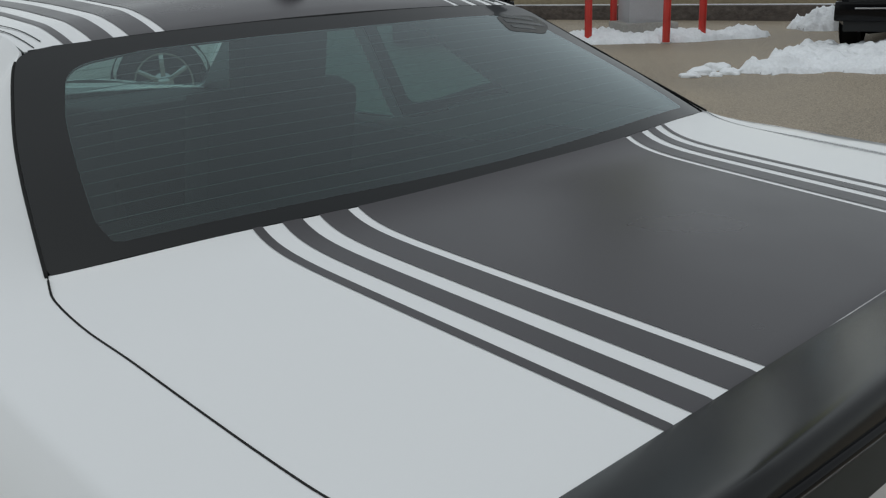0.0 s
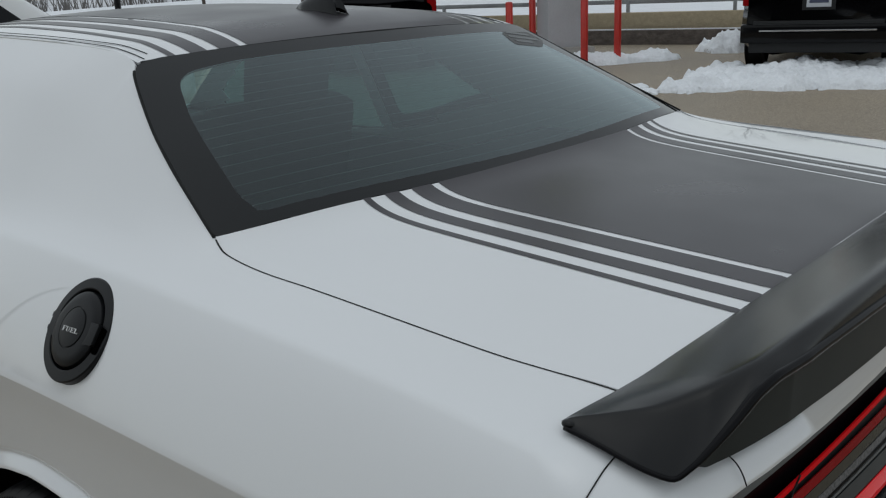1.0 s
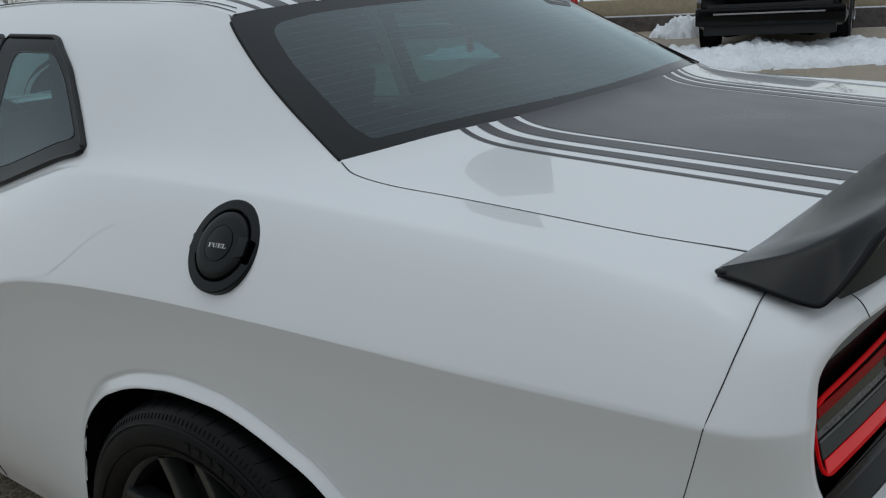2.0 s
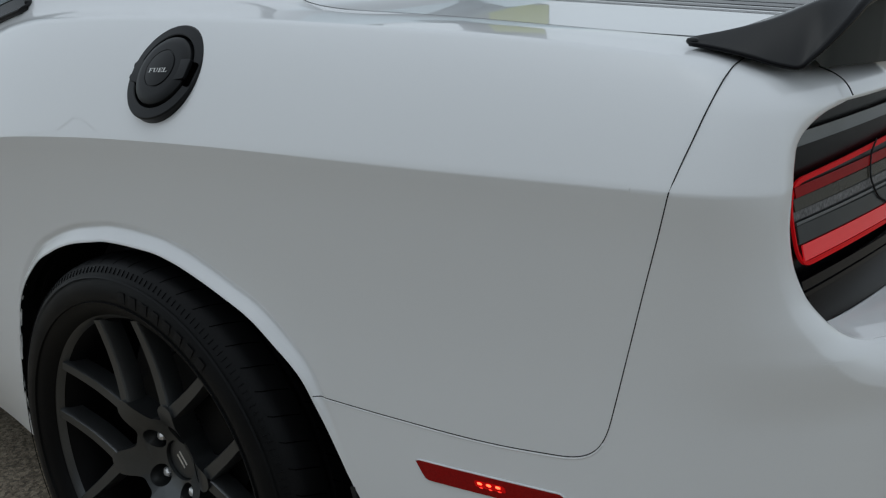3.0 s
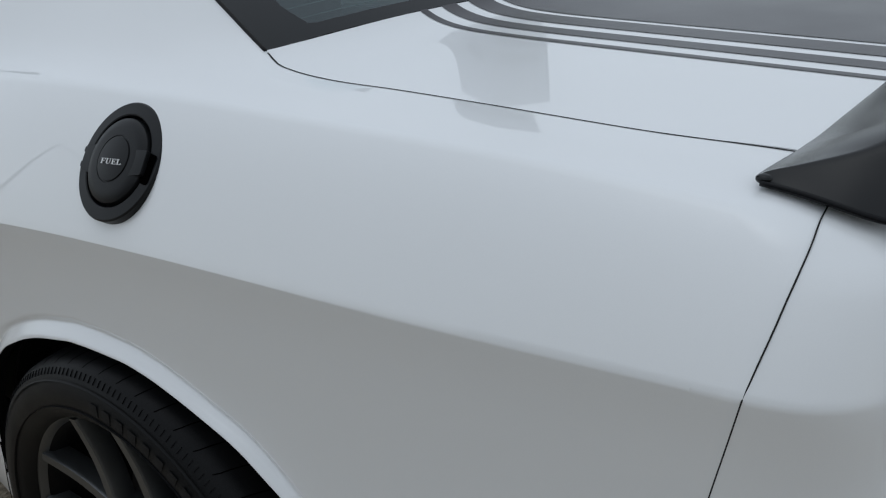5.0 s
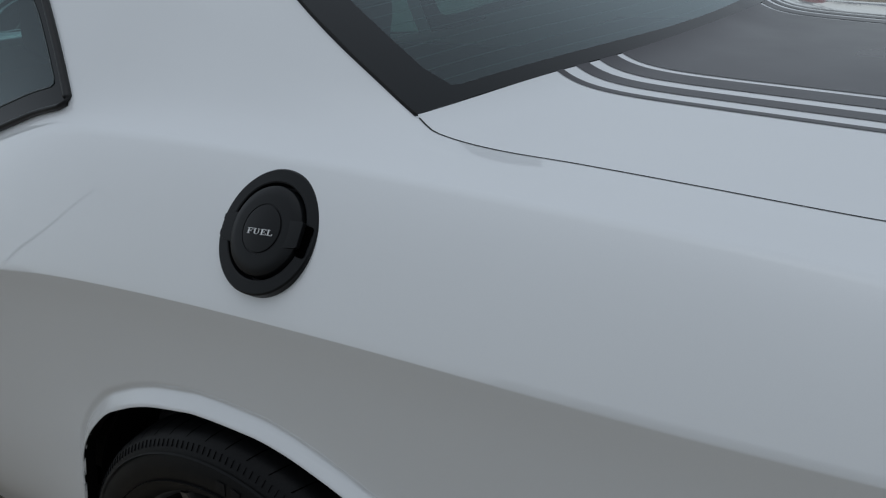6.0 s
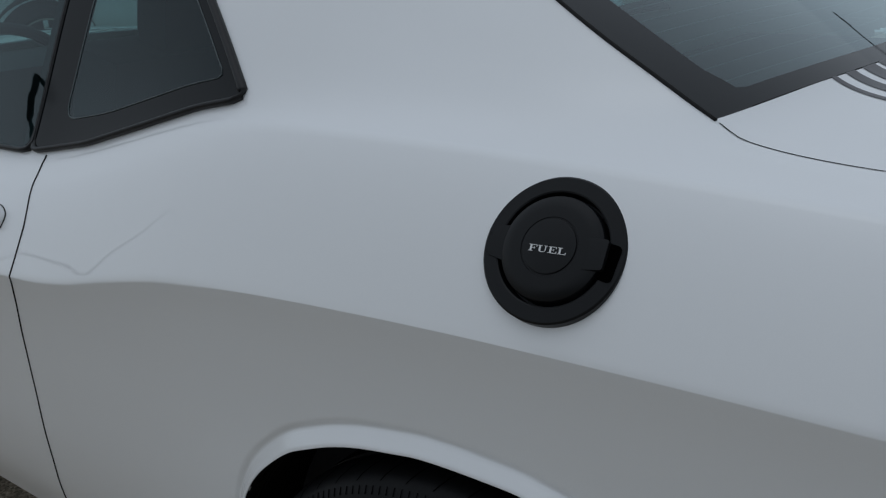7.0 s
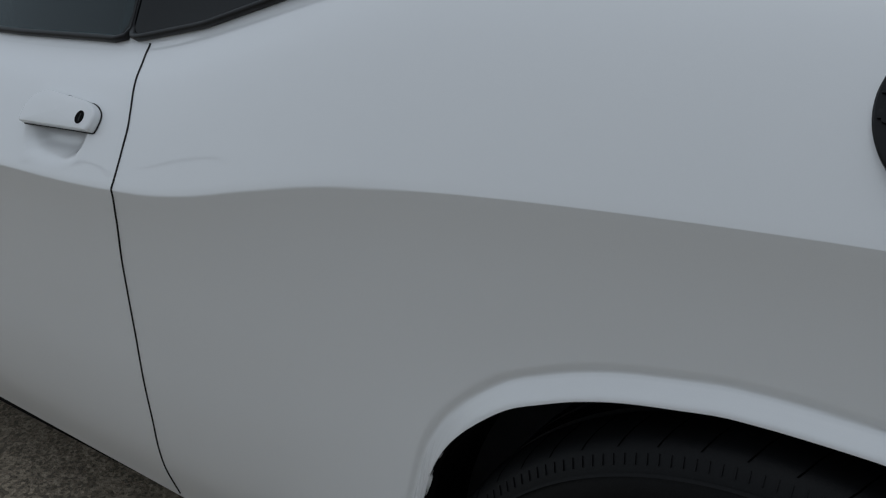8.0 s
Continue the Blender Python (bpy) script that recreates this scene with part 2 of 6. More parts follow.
def pchip(xs, ys):
    """A smooth curve through a short table that does not overshoot."""
    xs, ys = np.array(xs, float), np.array(ys, float)
    h, d = np.diff(xs), np.diff(ys) / np.diff(xs)
    m = np.zeros(len(xs))
    m[0], m[-1] = d[0], d[-1]
    for i in range(1, len(xs) - 1):
        if d[i - 1] * d[i] > 0:
            w1, w2 = 2 * h[i] + h[i - 1], h[i] + 2 * h[i - 1]
            m[i] = (w1 + w2) / (w1 / d[i - 1] + w2 / d[i])

    def at(x):
        x = np.clip(x, xs[0], xs[-1])
        i = np.clip(np.searchsorted(xs, x) - 1, 0, len(h) - 1)
        s = (x - xs[i]) / h[i]
        return ((1 + 2 * s) * (1 - s) ** 2 * ys[i] + s * (1 - s) ** 2 * h[i] * m[i]
                + s * s * (3 - 2 * s) * ys[i + 1] + s * s * (s - 1) * h[i] * m[i + 1])
    return at


def grid_normals(P):
    a, b = np.gradient(P, axis=0), np.gradient(P, axis=1)
    n = np.cross(a, b)
    return n / np.maximum(np.linalg.norm(n, axis=2, keepdims=True), 1e-12)


def mirror_x(P):
    return P * np.array([-1.0, 1.0, 1.0])


def sheet(name, P, mat, parent, label="", thick=0.003, outward=None, keep=None, wrap=False, normals=None):
    """A curved panel of some thickness from a grid of points. outward: a way that its face looks to. keep: which cells stay."""
    n, m = P.shape[:2]
    N = grid_normals(P) if normals is None else normals.copy()
    if wrap:
        N[0] = N[-1] = (N[0] + N[-1]) / 2
    G = grid_normals(P)
    if outward is not None and (G.reshape(-1, 3) @ np.array(outward, float)).sum() < 0:
        P, N = P[:, ::-1], (-N if normals is None else N)[:, ::-1]
        keep = keep[:, ::-1] if keep is not None else None
    cells = np.ones((n - 1, m - 1), bool) if keep is None else keep
    ids = np.arange(n * m).reshape(n, m)
    i, j = np.where(cells)
    quads = np.stack([ids[i, j], ids[i + 1, j], ids[i + 1, j + 1], ids[i, j + 1]], 1)
    V, NN = P.reshape(-1, 3), N.reshape(-1, 3)
    verts, norms, faces = [V], [NN], [quads]
    if thick:
        verts.append(V - NN * thick)
        norms.append(-NN)
        faces.append(quads[:, ::-1] + n * m)
        base = 2 * n * m
        edges = {}
        for q in quads:
            for a, b in ((q[0], q[1]), (q[1], q[2]), (q[2], q[3]), (q[3], q[0])):
                if (b, a) in edges:
                    del edges[(b, a)]
                else:
                    edges[(a, b)] = 1
        if edges:
            ab = np.array(list(edges), int)
            A, B, NA, NB = V[ab[:, 0]], V[ab[:, 1]], NN[ab[:, 0]], NN[ab[:, 1]]
            side = np.cross(B - A, (NA + NB) / 2)
            side /= np.maximum(np.linalg.norm(side, axis=1, keepdims=True), 1e-12)
            k = len(ab)
            verts += [A, B, B - NB * thick, A - NA * thick]
            norms += [side] * 4
            r = np.arange(k)
            faces.append(np.stack([base + r + k, base + r, base + r + 3 * k, base + r + 2 * k], 1))
    V, NN, F = np.concatenate(verts), np.concatenate(norms), np.concatenate(faces)
    used = np.unique(F)
    back = np.zeros(len(V), int)
    back[used] = np.arange(len(used))
    return mesh_object(name, V[used], back[F], mat, parent, label, True, NN[used])


def tube(name, pts, radius, mat, parent, label="", sides=8, closed=False, flat=1.0, up=None):
    """A round cord along points; radius may be a list."""
    pts = np.array(pts, float)
    k = len(pts)
    tan = np.gradient(pts, axis=0)
    if closed:
        tan = np.roll(pts, -1, 0) - np.roll(pts, 1, 0)
    tan /= np.maximum(np.linalg.norm(tan, axis=1, keepdims=True), 1e-12)
    rad = np.broadcast_to(np.array(radius, float), (k,))
    ref = np.array(up if up is not None else (0.3, 0.2, 0.93))
    verts = []
    for p, t, r in zip(pts, tan, rad):
        a = np.cross(t, ref)
        a /= np.linalg.norm(a) + 1e-12
        b = np.cross(a, t)
        for s in range(sides):
            w = 2 * math.pi * s / sides
            verts.append(p + r * (math.cos(w) * a + flat * math.sin(w) * b))
    faces = []
    for i in range(k if closed else k - 1):
        for s in range(sides):
            j = (i + 1) % k
            faces.append((i * sides + s, i * sides + (s + 1) % sides, j * sides + (s + 1) % sides, j * sides + s))
    if not closed:
        faces.append(tuple(range(sides))[::-1])
        faces.append(tuple(range((k - 1) * sides, k * sides)))
    return mesh_object(name, verts, faces, mat, parent, label)


def rounded(points, radius, steps=6):
    """A closed outline with rounded corners."""
    out, k = [], len(points)
    rad = radius if isinstance(radius, (list, tuple)) else [radius] * k
    for i in range(k):
        p, a, b = (np.array(points[j % k], float) for j in (i, i - 1, i + 1))
        u, v = a - p, b - p
        lu, lv = np.linalg.norm(u), np.linalg.norm(v)
        r = min(rad[i], lu * 0.48, lv * 0.48)
        for s in np.linspace(0, 1, steps):
            out.append((1 - s) ** 2 * (p + u / lu * r) + 2 * s * (1 - s) * p + s * s * (p + v / lv * r))
    return np.array(out)


def resample(outline, k):
    """k points evenly along a closed outline."""
    o = np.vstack([outline, outline[:1]])
    d = np.concatenate([[0], np.cumsum(np.linalg.norm(np.diff(o, axis=0), axis=1))])
    s = np.linspace(0, d[-1], k, endpoint=False)
    return np.stack([np.interp(s, d, o[:, i]) for i in range(o.shape[1])], 1)


def ring_patch(name, outer, inner, mapped, mat, parent, label="", outward=(0, 0, 1), rows=4, thick=0.0):
    """The band between two outlines with as many points, laid on a surface."""
    o, i = np.vstack([outer, outer[:1]]), np.vstack([inner, inner[:1]])
    P = np.array([[mapped(*(a + (b - a) * s)) for s in np.linspace(0, 1, rows)] for a, b in zip(o, i)])
    return sheet(name, P, mat, parent, label, thick, outward, wrap=True)


def fill_patch(name, outline, mapped, mat, parent, label="", outward=(0, 0, 1), rows=14, thick=0.0):
    """An outline filled by a fan of quads, laid on a surface."""
    c = outline.mean(0)
    return ring_patch(name, outline, c + (outline - c) * 0.002, mapped, mat, parent, label, outward, rows, thick)


def box_bm(bm, size, at=(0, 0, 0), bevel=0.0, turn=None):
    m = Matrix.Translation(at) @ (turn.to_4x4() if turn is not None else Matrix.Identity(4)) @ Matrix.Diagonal((*size, 1))
    r = bmesh.ops.create_cube(bm, size=1, matrix=m)
    if bevel:
        edges = {e for v in r["verts"] for e in v.link_edges}
        bmesh.ops.bevel(bm, geom=list(edges), offset=bevel, segments=2, profile=0.7, affect="EDGES")
    return bm


def box(name, size, at, mat, parent=None, label="", bevel=0.0, turn=None):
    return part(name, box_bm(bmesh.new(), size, at, bevel, turn), mat, parent, label)


def lathe(name, profile, mat, parent, label="", steps=64, matrix=None, sharp=30):
    """A profile of (radius, height) turned about z, then placed by matrix."""
    bm = bmesh.new()
    rows = []
    for r, h in profile:
        rows.append([bm.verts.new((r * math.cos(2 * math.pi * s / steps), r * math.sin(2 * math.pi * s / steps), h)) for s in range(steps)])
    for a, b in zip(rows, rows[1:]):
        for s in range(steps):
            bm.faces.new((a[s], a[(s + 1) % steps], b[(s + 1) % steps], b[s]))
    if matrix is not None:
        bm.transform(matrix)
    bmesh.ops.recalc_face_normals(bm, faces=bm.faces)
    return part(name, bm, mat, parent, label, True, sharp)


def prism_bm(outline, depth, bevel=0.0):
    """A flat outline in x, y pulled to depth along z."""
    bm = bmesh.new()
    lo = [bm.verts.new((p[0], p[1], 0)) for p in outline]
    f = bm.faces.new(lo)
    r = bmesh.ops.extrude_face_region(bm, geom=[f])
    bmesh.ops.translate(bm, verts=[v for v in r["geom"] if isinstance(v, bmesh.types.BMVert)], vec=(0, 0, depth))
    bmesh.ops.recalc_face_normals(bm, faces=bm.faces)
    if bevel:
        bmesh.ops.bevel(bm, geom=list(bm.edges), offset=bevel, segments=2, profile=0.7, affect="EDGES")
    return bm


# ---- the car: its centre line is x = 0, its nose points to +y, the rear axle stands at y = 0 ----
AXLE, FRONT, TYRE_R = 0.362, 2.946, 0.364
REAR0 = -0.80

roof_mid = pchip([0.185, 0.22, 0.288, 0.342, 0.43, 0.58, 0.70, 0.9, 1.15, 1.40], [1.334, 1.348, 1.366, 1.375, 1.381, 1.389, 1.393, 1.397, 1.392, 1.365])
glass_power = pchip([-0.26, 0.056, 0.22], [3.0, 2.5, 2.0])
glass_drop = pchip([-0.26, -0.166, 0.056, 0.22], [0.176, 0.176, 0.182, 0.15])


def roof_z(x, y):
    return roof_mid(y) - 0.14 * x * x


def glass_z(x, y):
    return 1.110 + (y + 0.25) * 0.515 - glass_drop(y) * abs(x) ** glass_power(y)


def glass_foot(x):
    return -0.258 + 0.093 * (abs(x) / 0.689) ** 2.2


def glass_head(x):
    return 0.185 + 0.052 * (abs(x) / 0.524) ** 2


def deck_z(x, y):
    d = np.maximum(glass_foot(x) - y, 0)
    return 1.095 - 0.0367 * x * x - 0.074 * d + 0.0175 * np.exp(-d / 0.035) + 0.0048 * np.exp(-((np.abs(x) - 0.49) / 0.14) ** 2 - d / 0.04) - 0.36 * np.maximum(-0.825 - y, 0)


def rows_of(table):
    t = np.array(table, float)
    return pchip(t[:, 0], t[:, 1]), pchip(t[:, 0], t[:, 2])


# control lines of the side, each a table of y, half width, height
TOP = rows_of([(-0.90, 0.662, 1.022), (-0.80, 0.668, 1.0305), (-0.66, 0.687, 1.042), (-0.5, 0.6945, 1.055), (-0.38, 0.697, 1.063), (-0.28, 0.700, 1.069),
               (-0.203, 0.699, 1.080), (-0.166, 0.690, 1.097), (-0.092, 0.671, 1.134), (-0.018, 0.651, 1.171), (0.056, 0.628, 1.211), (0.13, 0.599, 1.252),
               (0.204, 0.565, 1.295), (0.245, 0.540, 1.317), (0.36, 0.532, 1.338), (0.53, 0.530, 1.348), (0.9, 0.53, 1.358), (1.2, 0.53, 1.350), (1.38, 0.54, 1.328),
               (1.6, 0.60, 1.22), (1.85, 0.66, 1.08), (2.05, 0.70, 0.985), (3.0, 0.66, 0.95), (3.75, 0.55, 0.86)])
Q1 = rows_of([(-0.80, 0.700, 1.0305), (-0.28, 0.727, 1.070), (-0.166, 0.705, 1.088), (0, 0.680, 1.145), (0.13, 0.650, 1.197), (0.24, 0.617, 1.245), (0.36, 0.600, 1.288),
              (0.45, 0.597, 1.300), (0.9, 0.600, 1.305), (1.2, 0.60, 1.300), (1.6, 0.65, 1.15), (2.05, 0.715, 0.980), (3.0, 0.69, 0.948), (3.75, 0.60, 0.858)])
Q2 = rows_of([(-0.80, 0.735, 1.030), (-0.28, 0.755, 1.069), (-0.166, 0.733, 1.078), (0, 0.715, 1.112), (0.13, 0.702, 1.134), (0.24, 0.685, 1.158), (0.36, 0.668, 1.196),
              (0.45, 0.656, 1.23), (0.9, 0.650, 1.24), (1.2, 0.65, 1.24), (1.6, 0.69, 1.08), (2.05, 0.74, 0.975), (3.0, 0.72, 0.945), (3.75, 0.64, 0.855)])
Q3 = rows_of([(-0.80, 0.770, 1.028), (-0.28, 0.785, 1.064), (-0.166, 0.770, 1.072), (0, 0.757, 1.079), (0.13, 0.757, 1.080), (0.24, 0.757, 1.079), (0.36, 0.756, 1.078),
              (0.45, 0.764, 1.069), (0.6, 0.772, 1.034), (0.76, 0.776, 0.990), (0.9, 0.780, 0.958), (1.2, 0.782, 0.945), (1.6, 0.78, 0.945), (2.05, 0.765, 0.965), (3.0, 0.745, 0.940), (3.75, 0.67, 0.85)])
SHOULDER = rows_of([(-0.80, 0.800, 1.023), (-0.6, 0.803, 1.042), (-0.4, 0.806, 1.052), (-0.1, 0.808, 1.064), (0.1, 0.806, 1.067), (0.3, 0.800, 1.064), (0.44, 0.793, 1.055),
                    (0.52, 0.793, 1.038), (0.62, 0.796, 1.010), (0.76, 0.799, 0.970), (0.9, 0.802, 0.940), (1.1, 0.802, 0.927), (1.6, 0.80, 0.927), (2.05, 0.79, 0.945), (3.0, 0.77, 0.930), (3.75, 0.69, 0.84)])
CREASE = rows_of([(-0.80, 0.882, 0.906), (-0.53, 0.897, 0.906), (-0.28, 0.903, 0.905), (-0.03, 0.906, 0.900), (0.22, 0.908, 0.888), (0.47, 0.910, 0.864), (0.60, 0.912, 0.838),
                  (0.70, 0.914, 0.815), (0.78, 0.915, 0.803), (0.85, 0.915, 0.798), (1.0, 0.913, 0.792), (1.6, 0.905, 0.79), (2.6, 0.90, 0.82), (3.2, 0.88, 0.81), (3.75, 0.80, 0.77)])
ARCH = [(-0.502, 0.3759), (-0.4808, 0.3991), (-0.4504, 0.4363), (-0.4208, 0.473), (-0.3656, 0.5666), (-0.3425, 0.6055), (-0.299, 0.6428), (-0.253, 0.6742), (-0.203, 0.6948), (-0.151, 0.7135), (-0.095, 0.7293), (-0.05, 0.736), (0.015, 0.7372), (0.059, 0.736), (0.105, 0.729), (0.155, 0.7193), (0.197, 0.7066), (0.236, 0.6903), (0.265, 0.6765), (0.2975, 0.6522), (0.331, 0.6192), (0.346, 0.5983), (0.36, 0.57), (0.37, 0.535), (0.388, 0.46), (0.405, 0.38), (0.425, 0.277)]
FRONT_ARCH = [(FRONT - 0.425, 0.277), (FRONT - 0.40, 0.42), (FRONT - 0.36, 0.55), (FRONT - 0.25, 0.68), (FRONT - 0.12, 0.735), (FRONT, 0.75),
              (FRONT + 0.12, 0.735), (FRONT + 0.25, 0.68), (FRONT + 0.36, 0.55), (FRONT + 0.42, 0.38)]
low = [(-0.80, 0.436), (-0.63, 0.400), (-0.5662, 0.3875)] + ARCH + [(0.5, 0.275), (1.5, 0.275)] + FRONT_ARCH + [(3.75, 0.36)]
low_edge = pchip([p[0] for p in low], [p[1] for p in low])
arch_line = np.array([(y, float(low_edge(y))) for y in np.linspace(-0.50, 0.415, 280)])


def step(a, b, x):
    s = np.clip((x - a) / (b - a), 0, 1)
    return s * s * (3 - 2 * s)


def spline(points, counts):
    """A smooth line through points, its tangents weighed by the spans, counts[i] steps on span i."""
    p = np.array(points, float)
    d = np.maximum(np.linalg.norm(np.diff(p, axis=0), axis=1), 1e-6)
    slope = np.diff(p, axis=0) / d[:, None]
    m = np.vstack([slope[:1], (slope[:-1] * d[1:, None] + slope[1:] * d[:-1, None]) / (d[:-1] + d[1:])[:, None], slope[-1:]])
    out = []
    for i, k in enumerate(counts):
        for s in np.arange(k) / k:
            out.append((1 + 2 * s) * (1 - s) ** 2 * p[i] + s * (1 - s) ** 2 * d[i] * m[i] + s * s * (3 - 2 * s) * p[i + 1] + s * s * (s - 1) * d[i] * m[i + 1])
    out.append(p[-1])
    return np.array(out)


def bend(a, b, c, steps):
    """A smooth bend from a to c, drawn towards b, without its last point."""
    q = (np.arange(steps) / steps)[:, None]
    return (1 - q) ** 2 * a + 2 * q * (1 - q) * b + q * q * c


UPPER_STEPS, MID_STEPS, LOWER_ROWS = [7, 7, 7, 6], [7, 7, 7, 9], 84


def section(y):
    """The side's outline at y, from the top line over shoulder and crease to its lower edge: half width and height."""
    at = [np.array([float(a(y)), float(b(y))]) for a, b in (TOP, Q1, Q2, Q3, SHOULDER, CREASE)]
    sh, cr = at[4], at[5]
    # behind the rear window the shelf beside the lid is one flat strip
    flat = float(step(-0.05, -0.27, y))
    for k, f in ((1, 0.25), (2, 0.50), (3, 0.75)):
        strip_at = at[0] + (sh - at[0]) * f + np.array([0.0, 0.0022 * math.sin(math.pi * f)])
        at[k] = at[k] + (strip_at - at[k]) * flat
    chord = cr - sh
    out_way = np.array([-chord[1], chord[0]]) / np.linalg.norm(chord)
    belly = sh + chord * 0.38 + out_way * 0.0160
    turn_in = belly - sh
    turn_in = turn_in / np.linalg.norm(turn_in)
    back_in = at[3] - sh
    reach_in = float(np.interp(y, [-0.3, 0.0, 0.3, 0.5, 0.7], [0.008, 0.009, 0.011, 0.016, 0.030]))
    a_in = sh + back_in * min(0.5, reach_in / np.linalg.norm(back_in))
    b_in = sh + turn_in * reach_in
    half = [at[0]] + [(p + q) / 2 for p, q in zip(at[1:3], at[2:4])]
    upper = [bend(half[0], at[1], half[1], UPPER_STEPS[0]), bend(half[1], at[2], half[2], UPPER_STEPS[1]), bend(half[2], at[3], a_in, UPPER_STEPS[2]),
             bend(a_in, sh, b_in, UPPER_STEPS[3] + MID_STEPS[0])]
    rest = sum(MID_STEPS[1:])
    upper = np.vstack(upper + [bend(b_in, belly, cr, rest), cr[None]])
    s = float(step(0.25, 0.75, y))
    rear = [(cr[0], cr[1]), (cr[0] - 0.0065, cr[1] - 0.045), (cr[0] - 0.012, cr[1] - 0.115), (cr[0] - 0.015, 0.69), (cr[0] - 0.012, 0.58), (cr[0] - 0.006, 0.44), (cr[0] - 0.012, 0.27)]
    door = [(cr[0], cr[1]), (cr[0] - 0.0065, cr[1] - 0.040), (cr[0] - 0.013, cr[1] - 0.10), (cr[0] - 0.019, 0.60), (cr[0] - 0.026, 0.48), (cr[0] - 0.045, 0.36), (cr[0] - 0.075, 0.27)]
    down = spline([(1 - s) * np.array(a) + s * np.array(b) for a, b in zip(rear, door)], [10] * 6)
    z0, z1 = cr[1], float(low_edge(y))
    f = np.linspace(0, 1, LOWER_ROWS + 1)[1:]
    f = 0.55 * f + 0.45 * f * f
    z = z0 + (z1 - z0) * f
    w = np.interp(-z, -down[:, 1], down[:, 0])
    if -0.6 < y < 0.6:
        d = np.sqrt(((np.stack([np.full_like(z, y), z], 1)[:, None] - arch_line[None]) ** 2).sum(2)).min(1)
        wide = float(np.interp(y, [-0.42, -0.20, 0.0, 0.3], [0.0075, 0.0105, 0.0170, 0.0205]))
        w = w + (0.014 * (0.75 * np.clip((wide - d) / (wide - 0.003), 0, 1) + 0.25 * step(wide, 0.003, d)) - 0.0034 * np.exp(-((d - wide - 0.0038) / 0.0045) ** 2)) * (step(0.49, 0.68, z) if y < 0 else 1)
    return np.vstack([upper, np.stack([w, z], 1)])


Y_SIDE = np.unique(np.round(np.concatenate([np.arange(REAR0, 1.2, 0.0125), np.arange(0.19, 0.33, 0.006), np.arange(-0.35, -0.10, 0.0065), np.arange(0.33, 0.44, 0.004), np.arange(-0.53, -0.49, 0.003), np.arange(-0.40, -0.355, 0.004), np.arange(0.90, 1.09, 0.006), np.arange(1.2, 3.76, 0.05), np.arange(FRONT - 0.44, FRONT - 0.34, 0.01)]), 4))
SIDE = np.array([[(-w, y, z) for w, z in section(y)] for y in Y_SIDE])
# fair the upper side along its length
reach = np.exp(-0.5 * ((Y_SIDE[:, None] - Y_SIDE[None]) / 0.045) ** 2) * np.gradient(Y_SIDE)[None]
reach /= reach.sum(1, keepdims=True)
lean = reach @ Y_SIDE - Y_SIDE
spread = (reach * (Y_SIDE[None] - Y_SIDE[:, None]) ** 2).sum(1) - lean ** 2
for axis in (0, 2):
    V = SIDE[:, :, axis]
    mean = reach @ V
    tilt = ((reach * (Y_SIDE[None] - Y_SIDE[:, None])) @ V - lean[:, None] * mean) / spread[:, None]
    fair = mean - tilt * lean[:, None]
    share = np.clip(np.arange(V.shape[1]) / 6.0, 0, 1) * np.clip((sum(UPPER_STEPS + MID_STEPS) - np.arange(V.shape[1])) / 8.0, 0, 1)
    SIDE[:, :, axis] = V + (fair - V) * share
N_UP = sum(UPPER_STEPS + MID_STEPS)

# rear end: each height is a rounded half outline that starts at the side
rear_depth = pchip([0.40, 0.55, 0.64, 0.70, 0.735, 0.76, 0.80, 0.84, 0.90, 0.972, 0.985, 1.0], [0.31, 0.318, 0.318, 0.314, 0.306, 0.285, 0.242, 0.215, 0.191, 0.165, 0.152, 0.128])
rear_power = pchip([0.40, 0.66, 0.74, 0.82, 0.90, 1.0], [2.5, 2.55, 2.85, 3.4, 3.85, 4.0])
gap_edge = pchip([0.60, 0.7370, 0.7380, 0.7425, 0.751, 0.762, 0.777, 0.80, 0.835, 0.867, 0.891, 0.922, 0.942, 0.954, 0.963, 0.969, 0.972, 1.0],
                 [0.68, 0.68, 0.699, 0.724, 0.745, 0.759, 0.770, 0.780, 0.787, 0.789, 0.786, 0.772, 0.758, 0.744, 0.727, 0.706, 0.676, 0.676])
EDGE_LOW = 0.7370


Z_TABLE = np.linspace(0.20, 1.40, 481)
W_TABLE = np.array([np.interp(-Z_TABLE, p[:, 2] * -1, -p[:, 0]) for p in SIDE])
# grip recess under the door handle
dent = np.clip(1 - (np.abs(SIDE[..., 1] - 1.000) / 0.070) ** 3 - (np.abs(SIDE[..., 2] - 0.846) / 0.033) ** 3, 0, 1)
SIDE[..., 0] += 0.019 * step(0, 0.75, dent)


def side_w(y, z):
    i = min(max(int(np.searchsorted(Y_SIDE, y)) - 1, 0), len(Y_SIDE) - 2)
    s = min(max((y - Y_SIDE[i]) / (Y_SIDE[i + 1] - Y_SIDE[i]), 0.0), 1.0)
    k = min(max((z - 0.20) / 0.0025, 0.0), 479.999)
    j = int(k)
    k -= j
    a = W_TABLE[i, j] * (1 - k) + W_TABLE[i, j + 1] * k
    b = W_TABLE[i + 1, j] * (1 - k) + W_TABLE[i + 1, j + 1] * k
    return float(a + (b - a) * s)


def taper(z):
    return (side_w(REAR0 + 0.03, z) - side_w(REAR0, z)) / 0.03


def body_w(y, z):
    if y >= REAR0:
        return side_w(y, z)
    d = REAR0 - y
    r = min(1.0, d / float(rear_depth(z)))
    n = float(rear_power(z))
    return max(0.0, side_w(REAR0, z) * (1 - r ** n) ** (1 / n) - taper(z) * d * (1 - r))


